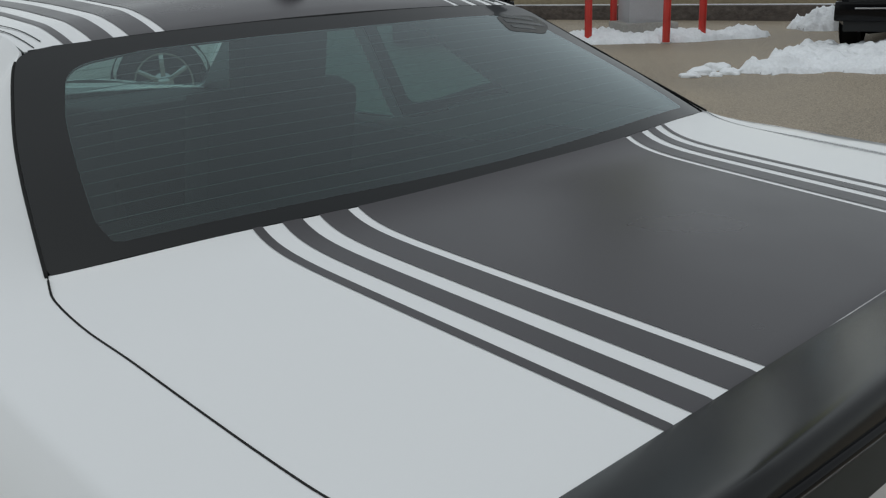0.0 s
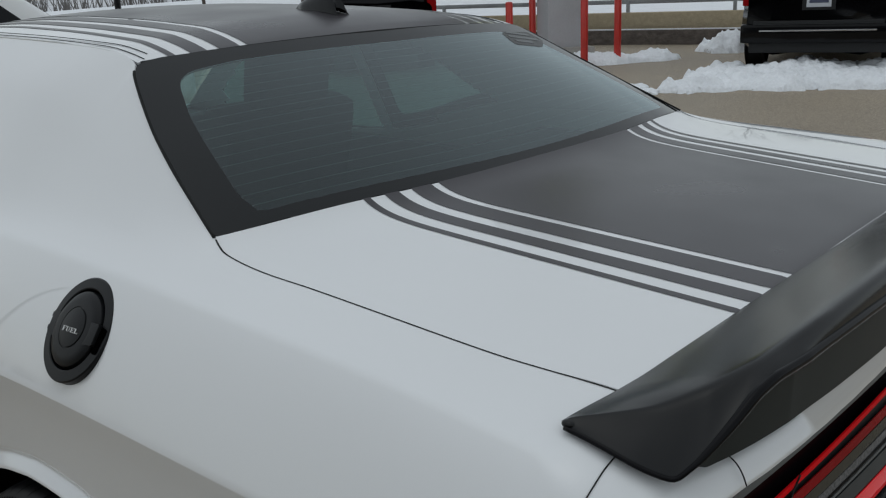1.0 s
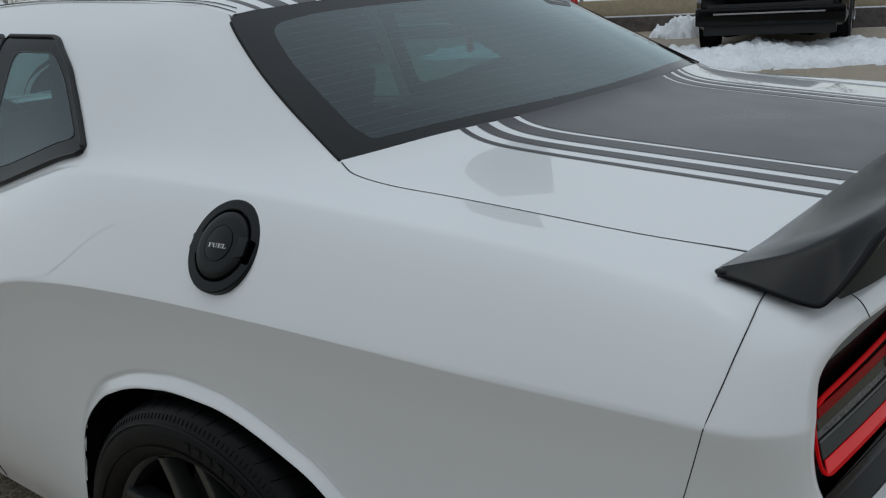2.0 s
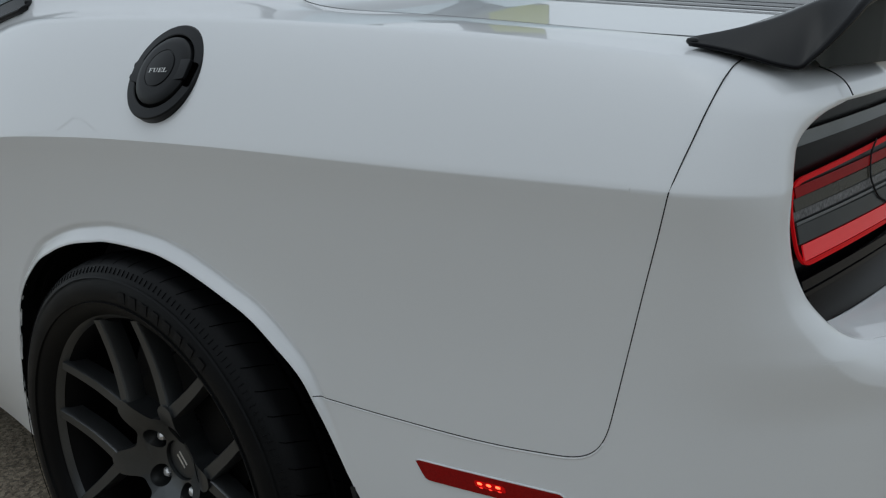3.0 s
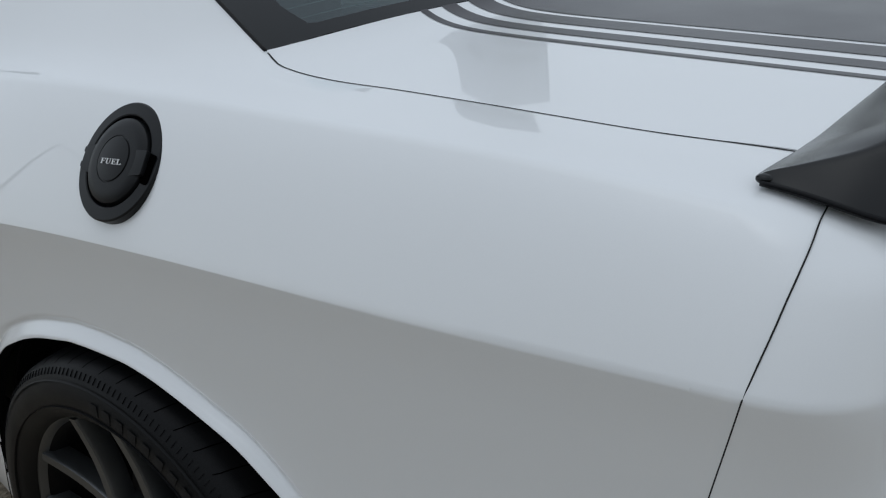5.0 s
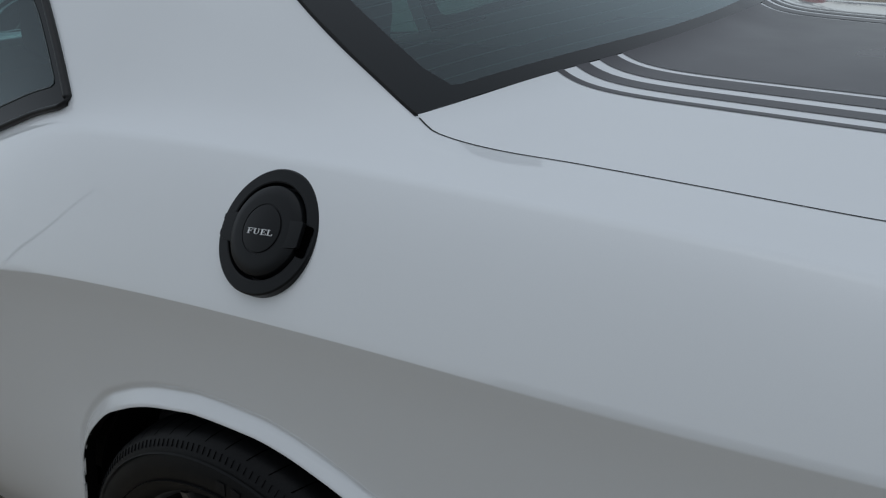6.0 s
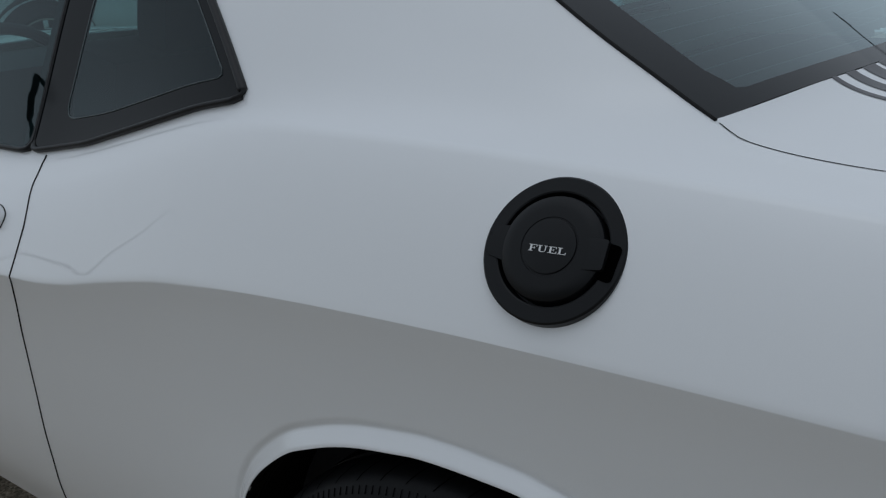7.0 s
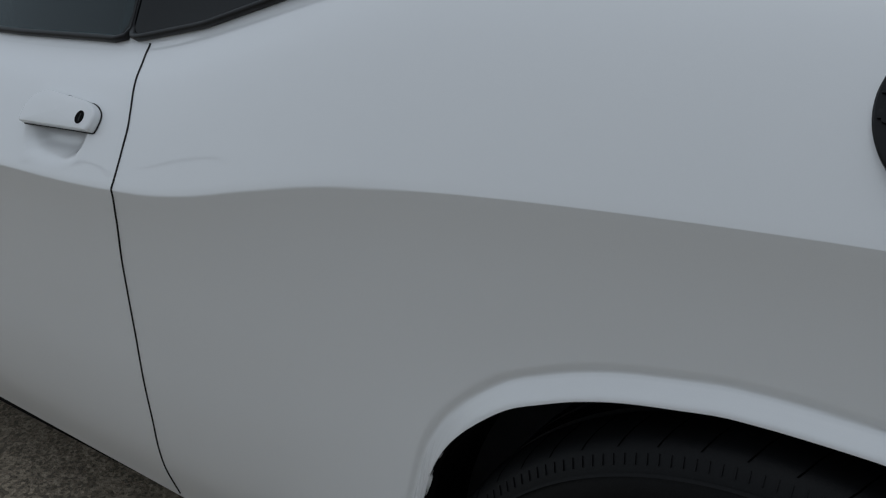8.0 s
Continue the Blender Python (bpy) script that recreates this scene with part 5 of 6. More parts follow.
for f in (lambda q: q, mirror_x):
    grip = resample(rounded([(0.914, 0.852), (0.9095, 0.873), (0.93, 0.8830), (1.045, 0.8875), (1.078, 0.873), (1.080, 0.8455)], [0.004, 0.010, 0.02, 0.03, 0.02, 0.004], 7), 110)
    gc = grip.mean(0)
    rings = []
    for scale, off in ((1.0, -0.004), (1.0, 0.0085), (0.975, 0.0115), (0.93, 0.0130), (0.5, 0.0140), (0.01, 0.0143)):
        rings.append([f(handle_on(*(gc + (q - gc) * scale), off)) for q in np.vstack([grip, grip[:1]])])
    handle = sheet("door_handle", np.array(rings), PAINT, car, "white door handle with key lock", 0.0, (-1 if f(np.array([1, 0, 0]))[0] > 0 else 1, 0, 0.2))
    o = f(handle_on(0.938, 0.864, 0.0132))
    o2 = f(handle_on(0.938, 0.864, 0.0172))
    ax = Vector(o2 - o).normalized()
    m = Matrix.Translation(Vector(o)) @ ax.to_track_quat("Z", "Y").to_matrix().to_4x4()
    lathe("key_lock", [(0.0092, -0.004), (0.0092, 0.0006), (0.0080, 0.0012), (0.0070, 0.0009), (0.0064, 0.0006), (0.0005, 0.0006)], LINER, handle, "dark key lock", 28, m)
    bm = prism_bm(rounded([(-0.0012, -0.005), (0.0012, -0.005), (0.0012, 0.005), (-0.0012, 0.005)], 0.0008, 3), 0.0008)
    bm.transform(m @ Matrix.Translation((0.002, 0, 0.0007)))
    part("key_slot", bm, DARK_STEEL, handle)
    bm = bmesh.new()
    bmesh.ops.create_icosphere(bm, subdivisions=2, radius=1.0, matrix=Matrix.Translation(Vector(f(handle_on(0.985, 0.8835, 0.0100)))) @ Matrix.Diagonal((0.0026, 0.0075, 0.0024, 1)))
    part("finger_slot", bm, SEAM, handle, "dark slot in the handle's upper edge")
    tube("handle_gap", [f(handle_on(*(gc + (q - gc) * 1.01), 0.0006)) for q in grip], 0.0010, SEAM, handle, "", 6, True)

# ---- aerial ----
ant = []
for s in np.linspace(0, 1, 24):
    y = 0.285 + 0.155 * s
    h = 0.052 * (1 - s) ** 0.75 * (1 - math.exp(-((s + 0.01) / 0.035))) + 0.004
    w = 0.021 * math.sqrt(max(0.03, 1 - (2 * s - 0.8) ** 2 * 0.6)) * (0.35 + 0.65 * min(1, 5 * (1 - s)))
    z0 = float(roof_z(0, y)) + 0.0008
    ant.append([(w * math.cos(a) * (1 - 0.35 * abs(math.sin(a))), y + 0.02 * (1 - s) * math.sin(a), z0 + h * math.sin(a) ** 0.7) for a in np.linspace(0.001, math.pi - 0.001, 15)])
aerial = sheet("aerial", np.array(ant), SATIN, car, "satin black shark-fin aerial", 0.0, (0, 0, 1))

# roof joint lines beside the stripes
for f in (lambda q: q, mirror_x):
    for off, w0 in ((0.0, 0.518), (0.018, 0.500)):
        tube("roof_joint", f(np.array([(-(w0 + 0.012 * min(1, (y - 0.24) * 3)), y, float(roof_z(w0, y)) + 0.0008) for y in np.linspace(0.245 + off, 1.3, 40)])), 0.0009, SMOKE_GREY, roof, "", 5)

# ---- interior ----
def cushion(name, size, at, tilt, mat, parent, label=""):
    bm = box_bm(bmesh.new(), size, (0, 0, 0), min(size) * 0.35)
    bm.transform(Matrix.Translation(at) @ Matrix.Rotation(radians(tilt), 4, "X"))
    return part(name, bm, mat, parent, label)


for x in (-0.37, 0.37):
    seat = cushion("front_seat", (0.50, 0.52, 0.16), (x, 1.35, 0.50), 6, CLOTH, car, "dark front seat")
    cushion("seat_back", (0.50, 0.14, 0.62), (x, 1.06, 0.80), 14, CLOTH, seat)
    cushion("head_restraint", (0.27, 0.09, 0.18), (x, 0.955, 1.175), 12, CLOTH, seat)
bench = cushion("rear_bench", (1.20, 0.50, 0.16), (0, 0.55, 0.48), 4, CLOTH, car, "dark rear bench")
cushion("bench_back", (1.20, 0.14, 0.58), (0, 0.26, 0.74), 20, CLOTH, bench)
shelf = np.array([[(x, y, 1.035 + 0.03 * (y < -0.1)) for y in np.linspace(-0.22, 0.22, 8)] for x in np.linspace(-0.64, 0.64, 8)])
sheet("parcel_shelf", shelf, LINER, car, "dark parcel shelf", 0.02, (0, 0, 1))
cushion("dashboard", (1.40, 0.40, 0.26), (0, 1.98, 0.86), 0, CLOTH, car, "dark dashboard")
wheel_m = Matrix.Translation((-0.37, 1.66, 0.92)) @ Matrix.Rotation(radians(68), 4, "X")
lathe("steering_wheel", [(0.18 + 0.015 * math.cos(a), 0.015 * math.sin(a)) for a in np.linspace(0, 2 * math.pi, 12)], CLOTH, car, "dark steering wheel", 40, wheel_m)
cushion("floor_pan", (1.50, 2.6, 0.05), (0, 0.9, 0.30), 0, LINER, car)
for sg in (-1, 1):
    cushion("door_card", (0.05, 1.9, 0.55), (sg * 0.74, 1.0, 0.66), 0, CLOTH, car)

# ---- wheels ----
def build_wheel():
    """A wheel whose axle is z and whose outer face looks to +z; its middle lies 0.115 below the face."""
    hub = lathe("wheel", [(0.076, 0.000), (0.076, 0.0120), (0.0375, 0.0120), (0.0352, 0.0370), (0.034, 0.0395), (0.001, 0.0410)], RIM, None, "satin black wheel with double-arm spokes", 60)
    half = 0.122
    prof = [(0.272, half - 0.018), (0.280, half - 0.006), (0.292, half + 0.000), (0.308, half + 0.004), (0.322, half + 0.003), (0.338, half - 0.004), (0.350, half - 0.013),
            (0.3585, half - 0.026), (0.3615, half - 0.040)]
    groove = []
    for g in (0.046, 0.0):
        groove += [(0.3635, g + 0.010), (0.3635, g + 0.0055), (0.356, g + 0.004), (0.356, g - 0.004), (0.3635, g - 0.0055)]
    full = prof + groove + [(0.3635, -0.03), (0.3635, -0.0405), (0.356, -0.042), (0.356, -0.050), (0.3635, -0.0515)] + [(r, -h) for r, h in prof[::-1]]
    tyre = lathe("tyre", full, RUBBER, hub, "black low-profile tyre", 144, None, 40)
    # cross cuts on the tread shoulder: flat black strips paint the shade in them
    bm = bmesh.new()
    for k in range(58):
        for rows, lean in (([(0.3639, 0.0568), (0.3630, 0.068), (0.3619, 0.082), (0.3589, 0.096), (0.3545, 0.1025)], 0.05), ([(0.3639, 0.0535 - 0.012), (0.3639, 0.012)], -0.06), ([(0.3639, -0.008), (0.3639, -0.036)], -0.06)):
            pair = []
            for j, (r, h) in enumerate(rows):
                a = 2 * math.pi * (k + 0.35 * (lean < 0)) / 58 + lean * j / (len(rows) - 1)
                pair.append([bm.verts.new((r * math.cos(a + d), r * math.sin(a + d), h)) for d in (-0.0023, 0.0023)])
            for p, q in zip(pair, pair[1:]):
                bm.faces.new((p[0], p[1], q[1], q[0]))
    tagged(part("tread_cut_shade", bm, GROOVE_SHADE, hub, "", False), kind="stuff")
    bm = bmesh.new()
    for k in range(200):
        a = 2 * math.pi * k / 200
        m = Matrix.Rotation(a, 4, "Z")
        box_bm(bm, (0.010, 0.0009, 0.0016), m @ Vector((0.3475, 0, half - 0.0105)), 0, m.to_3x3() @ Matrix.Rotation(radians(40), 3, "Y"))
    tagged(part("shoulder_rib", bm, RUBBER, hub, "", False), kind="stuff")
    for r in (0.3375, 0.2985):
        lathe("sidewall_ring", [(r - 0.0012, half + 0.0005), (r, half + (0.0048 if r < 0.3 else -0.0012)), (r + 0.0012, half - 0.002)], RUBBER, hub, "", 144)
    # raised lettering as plain bars
    bm = bmesh.new()
    for start in (0.72, 3.86):
        for k in range(8):
            a = start + 0.085 * k
            m = Matrix.Rotation(a, 4, "Z")
            box_bm(bm, (0.018, 0.016, 0.0010), m @ Vector((0.315, 0, half + 0.0041)), 0.0004, m.to_3x3())
    tagged(part("raised_mark", bm, RUBBER_TEXT, hub), "raised rubber marks on the sidewall", kind="stuff")
    # barrel, disc and caliper carry the wheel's inner shade in their colour
    rim = lathe("rim", [(0.264, -0.11), (0.270, -0.10), (0.255, -0.085), (0.248, -0.05), (0.247, 0.04), (0.259, 0.085), (0.268, 0.097), (0.274, 0.104)], RIM_SHADED, hub, "alloy rim barrel, coloured near-black for shade", 128)
    lathe("rim_edge", [(0.2630, 0.092), (0.2670, 0.0980), (0.2735, 0.1045), (0.2800, 0.1075), (0.2820, 0.1035), (0.278, 0.098)], RIM, hub, "", 128)
    lathe("brake_disc", [(0.05, 0.0), (0.172, 0.0), (0.174, -0.004), (0.174, -0.026), (0.05, -0.028)], DARK_STEEL, hub, "brake disc, darkened for shade behind the spokes", 72)
    cal = prism_bm(rounded([(-0.10, 0.10), (-0.06, 0.185), (0.06, 0.185), (0.10, 0.10)], 0.02, 5), 0.05, 0.004)
    cal.transform(Matrix.Rotation(radians(-70), 4, "Z") @ Matrix.Translation((0, 0, -0.005)))
    part("brake_caliper", cal, RIM_SHADED, hub, "brake caliper, coloured near-black for shade")

    def spoke_arm(p, q, w0, w1, z0, z1, depth):
        p, q = Vector(p), Vector(q)
        side = (q - p).normalized()
        side = Vector((-side.y, side.x))
        bm = bmesh.new()
        rings = []
        for s in np.linspace(0, 1, 7):
            c, w, z = p.lerp(q, s), w0 + (w1 - w0) * s, z0 + (z1 - z0) * s - 0.006 * math.sin(math.pi * s)
            prof2 = [(-w, -depth), (-w, -0.004), (-w * 0.80, 0), (w * 0.80, 0), (w, -0.004), (w, -depth)]
            rings.append([bm.verts.new((*(c + side * u), z + h)) for u, h in prof2])
        for a, b in zip(rings, rings[1:]):
            for i in range(6):
                bm.faces.new((a[i], a[(i + 1) % 6], b[(i + 1) % 6], b[i]))
        bm.faces.new(rings[0][::-1])
        bm.faces.new(rings[-1])
        bmesh.ops.recalc_face_normals(bm, faces=bm.faces)
        return bm

    # hub plate: six lobes, five deep lug holes, a hole for the cap
    bm = bmesh.new()

    def plate_z(x, y):
        return 0.0450 + 0.0445 * float(step(0.028, 0.128, math.hypot(x, y)))

    def loop(pts, deep):
        vs = [bm.verts.new((x, y, plate_z(x, y))) for x, y in pts]
        es = [bm.edges.new((vs[i], vs[(i + 1) % len(vs)])) for i in range(len(vs))]
        return vs, es, deep

    outer_pts = []
    for k in range(180):
        a = 2 * math.pi * k / 180
        off = abs((math.degrees(a) + 30) % 60 - 30)
        r = 0.083 + 0.050 * math.exp(-(off / 13.5) ** 3)
        outer_pts.append((r * math.cos(a), r * math.sin(a)))
    loops = [loop(outer_pts, 0.042), loop([(0.036 * math.cos(2 * math.pi * k / 40), 0.036 * math.sin(2 * math.pi * k / 40)) for k in range(40)], 0.02)]
    lug_at = [(0.0575 * math.cos(radians(65 + 72 * k)), 0.0575 * math.sin(radians(65 + 72 * k))) for k in range(5)]
    for cx, cy in lug_at:
        loops.append(loop([(cx + 0.0190 * math.cos(2 * math.pi * k / 24), cy + 0.0190 * math.sin(2 * math.pi * k / 24)) for k in range(24)], 0.045))
    bmesh.ops.triangle_fill(bm, use_beauty=True, edges=[e for _, es, _ in loops for e in es])
    for vs, es, deep in loops:
        low_vs = [bm.verts.new((v.co.x, v.co.y, v.co.z - deep)) for v in vs]
        for i in range(len(vs)):
            i2 = (i + 1) % len(vs)
            bm.faces.new((vs[i], vs[i2], low_vs[i2], low_vs[i]))
    bmesh.ops.recalc_face_normals(bm, faces=bm.faces)
    part("hub_plate", bm, RIM, hub)
    for cx, cy in lug_at:
        lm = Matrix.Translation((cx, cy, 0))
        # black disc over the alloy floor paints the shade deep in the hole
        lathe("lug_pocket_shade", [(0.0005, 0.0125), (0.0195, 0.0125)], LINER, hub, "lug pocket floor, painted dark for shade", 24, lm)
        lathe("lug_nut", [(0.0100, 0.010), (0.0100, 0.039), (0.0085, 0.0450), (0.0050, 0.0480), (0.0005, 0.0485)], NUT, hub, "bright lug nut", 6, lm, 20)
    for k in range(6):
        a0 = 2 * math.pi * k / 6
        node = (0.118 * math.cos(a0), 0.118 * math.sin(a0))
        for d in (-1, 1):
            a1 = a0 + d * radians(18.5)
            end = (0.266 * math.cos(a1), 0.266 * math.sin(a1))
            part("spoke", spoke_arm((node[0] * 0.96, node[1] * 0.96), end, 0.0118, 0.0092, 0.0855, 0.1005, 0.034), RIM, hub)
    bm = bmesh.new()
    for u in (-0.005, 0.005):
        s = prism_bm([(u - 0.0035, -0.013), (u + 0.0005, -0.013), (u + 0.0045, 0.013), (u + 0.0005, 0.013)], 0.0006)
        s.transform(Matrix.Rotation(radians(CAP_TURN), 4, "Z") @ Matrix.Translation((0, 0, 0.0408)))
        tmp = bpy.data.meshes.new("mark")
        s.to_mesh(tmp)
        s.free()
        bm.from_mesh(tmp)
        bpy.data.meshes.remove(tmp)
    part("cap_mark", bm, NUT, hub, "two slanted bright strokes", False)
    return hub


CAP_TURN = 217
wheel = build_wheel()


def wheel_pose(x, y, spin):
    side = -1 if x < 0 else 1
    face = Matrix(((0, 0, side), (side, 0, 0), (0, 1, 0))).to_4x4()
    return Matrix.Translation((x, y, AXLE - 0.011)) @ face @ Matrix.Rotation(radians(spin), 4, "Z")


WHEEL_SPIN = 10.5
wheel.parent = car
wheel.matrix_basis = wheel_pose(-0.808, 0.0165, WHEEL_SPIN)
for x, y, spin in ((0.808, 0.0165, 40), (-0.808, FRONT, 80), (0.808, FRONT, 10)):
    copy_thing(wheel, wheel_pose(x, y, spin))


# ---- ground, snow, surroundings ----
def plane_sheet(name, x0, x1, y0, y1, z, mat, label, category, n=40, wave=0.0):
    P = np.array([[(x, y, z + wave * (noise.noise(Vector((x * 0.5, y * 0.5, 0)))) ) for y in np.linspace(y0, y1, n)] for x in np.linspace(x0, x1, n)])
    ob = sheet(name, P, mat, None, "", 0.05, (0, 0, 1))
    return tagged(ob, label, category, kind="structure")


plane_sheet("ground", -1500, 1500, -1500, 1500, -0.06, FIELD, "snow-covered open ground reaching the horizon", "ground", 60)
plane_sheet("pavement", -14.98, 16.2, -26, 26, 0.0, ASPHALT, "worn tan-grey wet asphalt parking lot", "pavement", 60, 0.01)


def snow_heap(name, outline_pts, height, seed, label, cell=0.045, chunk=0.7):
    """A ploughed ridge of lumpy snow inside an outline."""
    poly = [tuple(p) for p in rounded(outline_pts, 0.4, 6)]
    a = np.array(poly)
    lo, hi = a.min(0) - 0.2, a.max(0) + 0.2
    X, Y = np.meshgrid(np.arange(lo[0], hi[0], cell), np.arange(lo[1], hi[1], cell), indexing="ij")
    seg_a, seg_b = a, np.roll(a, -1, 0)
    Q = np.stack([X, Y], 2)[..., None, :]
    d = seg_b - seg_a
    k = np.clip(((Q - seg_a) * d).sum(-1) / ((d * d).sum(-1) + 1e-9), 0, 1)
    dist = np.sqrt((((seg_a + k[..., None] * d) - Q) ** 2).sum(-1)).min(-1)
    dist = np.where(inside(poly, np.stack([X, Y], 2)), dist, -dist)
    Z = np.zeros_like(X)
    for i in range(X.shape[0]):
        for j in range(X.shape[1]):
            v = Vector((X[i, j], Y[i, j], seed))
            n1, n2, n3 = noise.noise(v * 1.3), noise.noise(v * 4.5), noise.noise(v * 13.0)
            e = dist[i, j] + 0.16 * n2 + 0.06 * n3 + 0.10 * n1
            s = min(1.0, max(0.0, e / (0.9 * height + 0.12)))
            Z[i, j] = height * (s ** 0.55) * (0.72 + 0.45 * n1) + chunk * height * s * (0.7 * abs(n2) + 0.5 * n3) - (0.06 if e < 0 else 0)
    P = np.stack([X, Y, Z], 2)
    cells = (Z[:-1, :-1] > -0.05) | (Z[1:, 1:] > -0.05)
    ob = sheet(name, P, SNOW, None, "", 0.0, (0, 0, 1), cells)
    return tagged(ob, label, "snow", kind="stuff")


snow_heap("snow_bank", [(8.6, 4.35), (9.2, 3.6), (10.2, 1.9), (11.0, 0.6), (12.4, 0.9), (12.6, 2.6), (11.75, 4.1), (11.6, 4.95), (10.2, 4.55)], 0.17, 3.1, "ploughed ridge of lumpy grey-white snow behind a parked black SUV")
snow_heap("snow_bank", [(10.4, 8.9), (10.9, 7.6), (11.6, 6.9), (12.9, 6.1), (13.5, 6.5), (12.6, 8.0), (11.8, 9.2)], 0.15, 7.7, "ploughed snow round the red posts")
snow_heap("snow_heap", [(14.1, 6.35), (14.4, 5.7), (15.1, 5.5), (15.4, 6.2), (14.9, 6.8)], 0.46, 12.3, "heap of broken snow lumps beside a low wall")
snow_heap("snow_bank", [(11.8, 1.6), (12.6, -0.6), (16.0, -1.2), (17.0, 1.2), (15.6, 2.1), (13.0, 2.0)], 0.13, 21.0, "trodden snow bank beside a parked black SUV", 0.10)
for k, (x, y, r) in enumerate([(8.25, 4.60, 0.10), (8.55, 4.62, 0.14), (8.7, 4.35, 0.12), (9.0, 4.7, 0.16), (8.45, 4.38, 0.07)]):
    bm = bmesh.new()
    bmesh.ops.create_icosphere(bm, subdivisions=3, radius=1)
    for v in bm.verts:
        v.co *= 1 + 0.35 * noise.noise(v.co * 1.7 + Vector((k * 3.1, 0, 0)))
    bm.transform(Matrix.Translation((x, y, 0.01)) @ Matrix.Diagonal((r, r * 1.2, r * 0.5, 1)))
    tagged(part("snow_clod", bm, SNOW), "small loose clod of snow on asphalt", "snow", "loose snow clods")

# low wall with guard rail along a road
wa, wb = Vector((11.5, 27.0, 0)), Vector((21.5, -14.0, 0))
along = (wb - wa).normalized()
yaw = math.atan2(along.y, along.x)
length = (wb - wa).length
WALL = Matrix.Translation((wa + wb) / 2) @ Matrix.Rotation(yaw, 4, "Z")
wall = thing("low_wall", "low damp stone wall with tan coping band and steel guard rail", "wall", kind="structure")
bm = box_bm(bmesh.new(), (length, 0.35, 0.40), (0, 0, 0.10), 0.02)
bm.transform(WALL)
part("stone_base", bm, DARK_WALL, wall)
bm = box_bm(bmesh.new(), (length, 0.30, 0.36), (0, 0.25, 0.46), 0.02)
bm.transform(WALL)
part("tan_band", bm, TAN_WALL, wall)
rail = box_bm(bmesh.new(), (length, 0.05, 0.09), (0, 0.25, 0.86), 0.015)
rail.transform(WALL)
part("guard_rail", rail, RAIL_STEEL, wall)
for k in range(int(length / 2.2)):
    bm = box_bm(bmesh.new(), (0.07, 0.07, 0.30), (-length / 2 + 1.0 + 2.2 * k, 0.25, 0.74), 0.01)
    bm.transform(WALL)
    part("rail_post", bm, RAIL_STEEL, wall)
bm = box_bm(bmesh.new(), (length, 0.10, 0.03), (0, -0.11, 0.305), 0.012)
bm.transform(WALL)
part("snow_strip", bm, SNOW, wall)
P = np.array([[WALL @ Vector((x, 0.3 + d, 0.60 + 0.5 * float(step(6, 40, d)) + 0.12 * noise.noise(Vector((x * 0.15, d * 0.15, 4))))) for d in (0, 0.5, 1, 2, 4, 7, 11, 16, 24, 36, 50)]
              for x in np.linspace(-length / 2 - 20, length / 2 + 20, 90)])
tagged(sheet("snowy_verge", P, SNOW, None, "", 0.0, (0, 0, 1)), "snow-covered verge behind the guard rail", "verge", kind="structure")

# canopy pillar with four red posts
pil = thing("pillar", "grey clad sign pillar with yellow-green panels on a concrete base", "pillar", at=(12.1, 7.95, 0))
PM = Matrix.Rotation(radians(-38), 4, "Z")
bm = box_bm(bmesh.new(), (0.66, 0.66, 4.2), (0, 0, 2.35), 0.012)
bm.transform(PM)
part("column", bm, PILLAR, pil)
bm = box_bm(bmesh.new(), (0.92, 0.92, 0.34), (0, 0, 0.10), 0.03)
bm.transform(PM)
part("base", bm, CONCRETE, pil, "pale concrete base")


# sign cabinet on top: grey box with yellow-green panels below and rows of unreadable marks
SM = Matrix.Translation((0, 0, 5.85)) @ Matrix.Rotation(radians(-26), 4, "Z")
side_l = 1.25
bm = box_bm(bmesh.new(), (side_l, side_l, 3.9), (0, 0, 0), 0.03)
bm.transform(SM)
cabinet = part("sign_cabinet", bm, SIGN_GREY, pil, "grey sign cabinet on top of the pillar")
for k in range(4):
    FM = SM @ Matrix.Rotation(radians(90 * k), 4, "Z")
    for name, w, h, z, off, m in (("lower_panel", 1.20, 1.45, -1.20, 0.006, SIGN_YELLOW if k % 2 == 0 else SIGN_DARK), ("dark_band", 1.20, 0.16, -0.36, 0.006, SIGN_DARK), ("pale_band", 1.20, 0.22, -0.05, 0.006, SIGN_PALE),
                                  ("dark_band", 1.20, 0.10, 0.26, 0.006, SIGN_DARK)):
        bm = box_bm(bmesh.new(), (w, 0.03, h), (0, -side_l / 2 - off, z), 0.006)
        bm.transform(FM)
        part(name, bm, m, cabinet)
    for q in range(5):
        bm = box_bm(bmesh.new(), (0.13, 0.02, 0.24), (-0.36 + 0.18 * q, -side_l / 2 - 0.008, 0.62), 0.004)
        bm.transform(FM)
        part("mark_bar", bm, SIGN_DARK, cabinet)


def bollard(x, y, h):
    ob = thing("bollard", "tall round red-painted steel post in snow", "bollard", "red posts round the pillar", at=(x, y, 0))
    lathe("post", [(0.060, -0.05), (0.060, h - 0.03), (0.054, h - 0.008), (0.035, h), (0.001, h + 0.003)], RED_PAINT, ob, "", 24)
    lathe("foot", [(0.085, -0.05), (0.085, 0.012), (0.062, 0.02)], CONCRETE, ob, "", 20)
    return ob


for x, y, h in ((10.9, 8.15, 1.07), (12.1, 8.55, 1.07), (11.45, 7.05, 1.25), (12.2, 6.88, 1.25)):
    bollard(x, y, h)


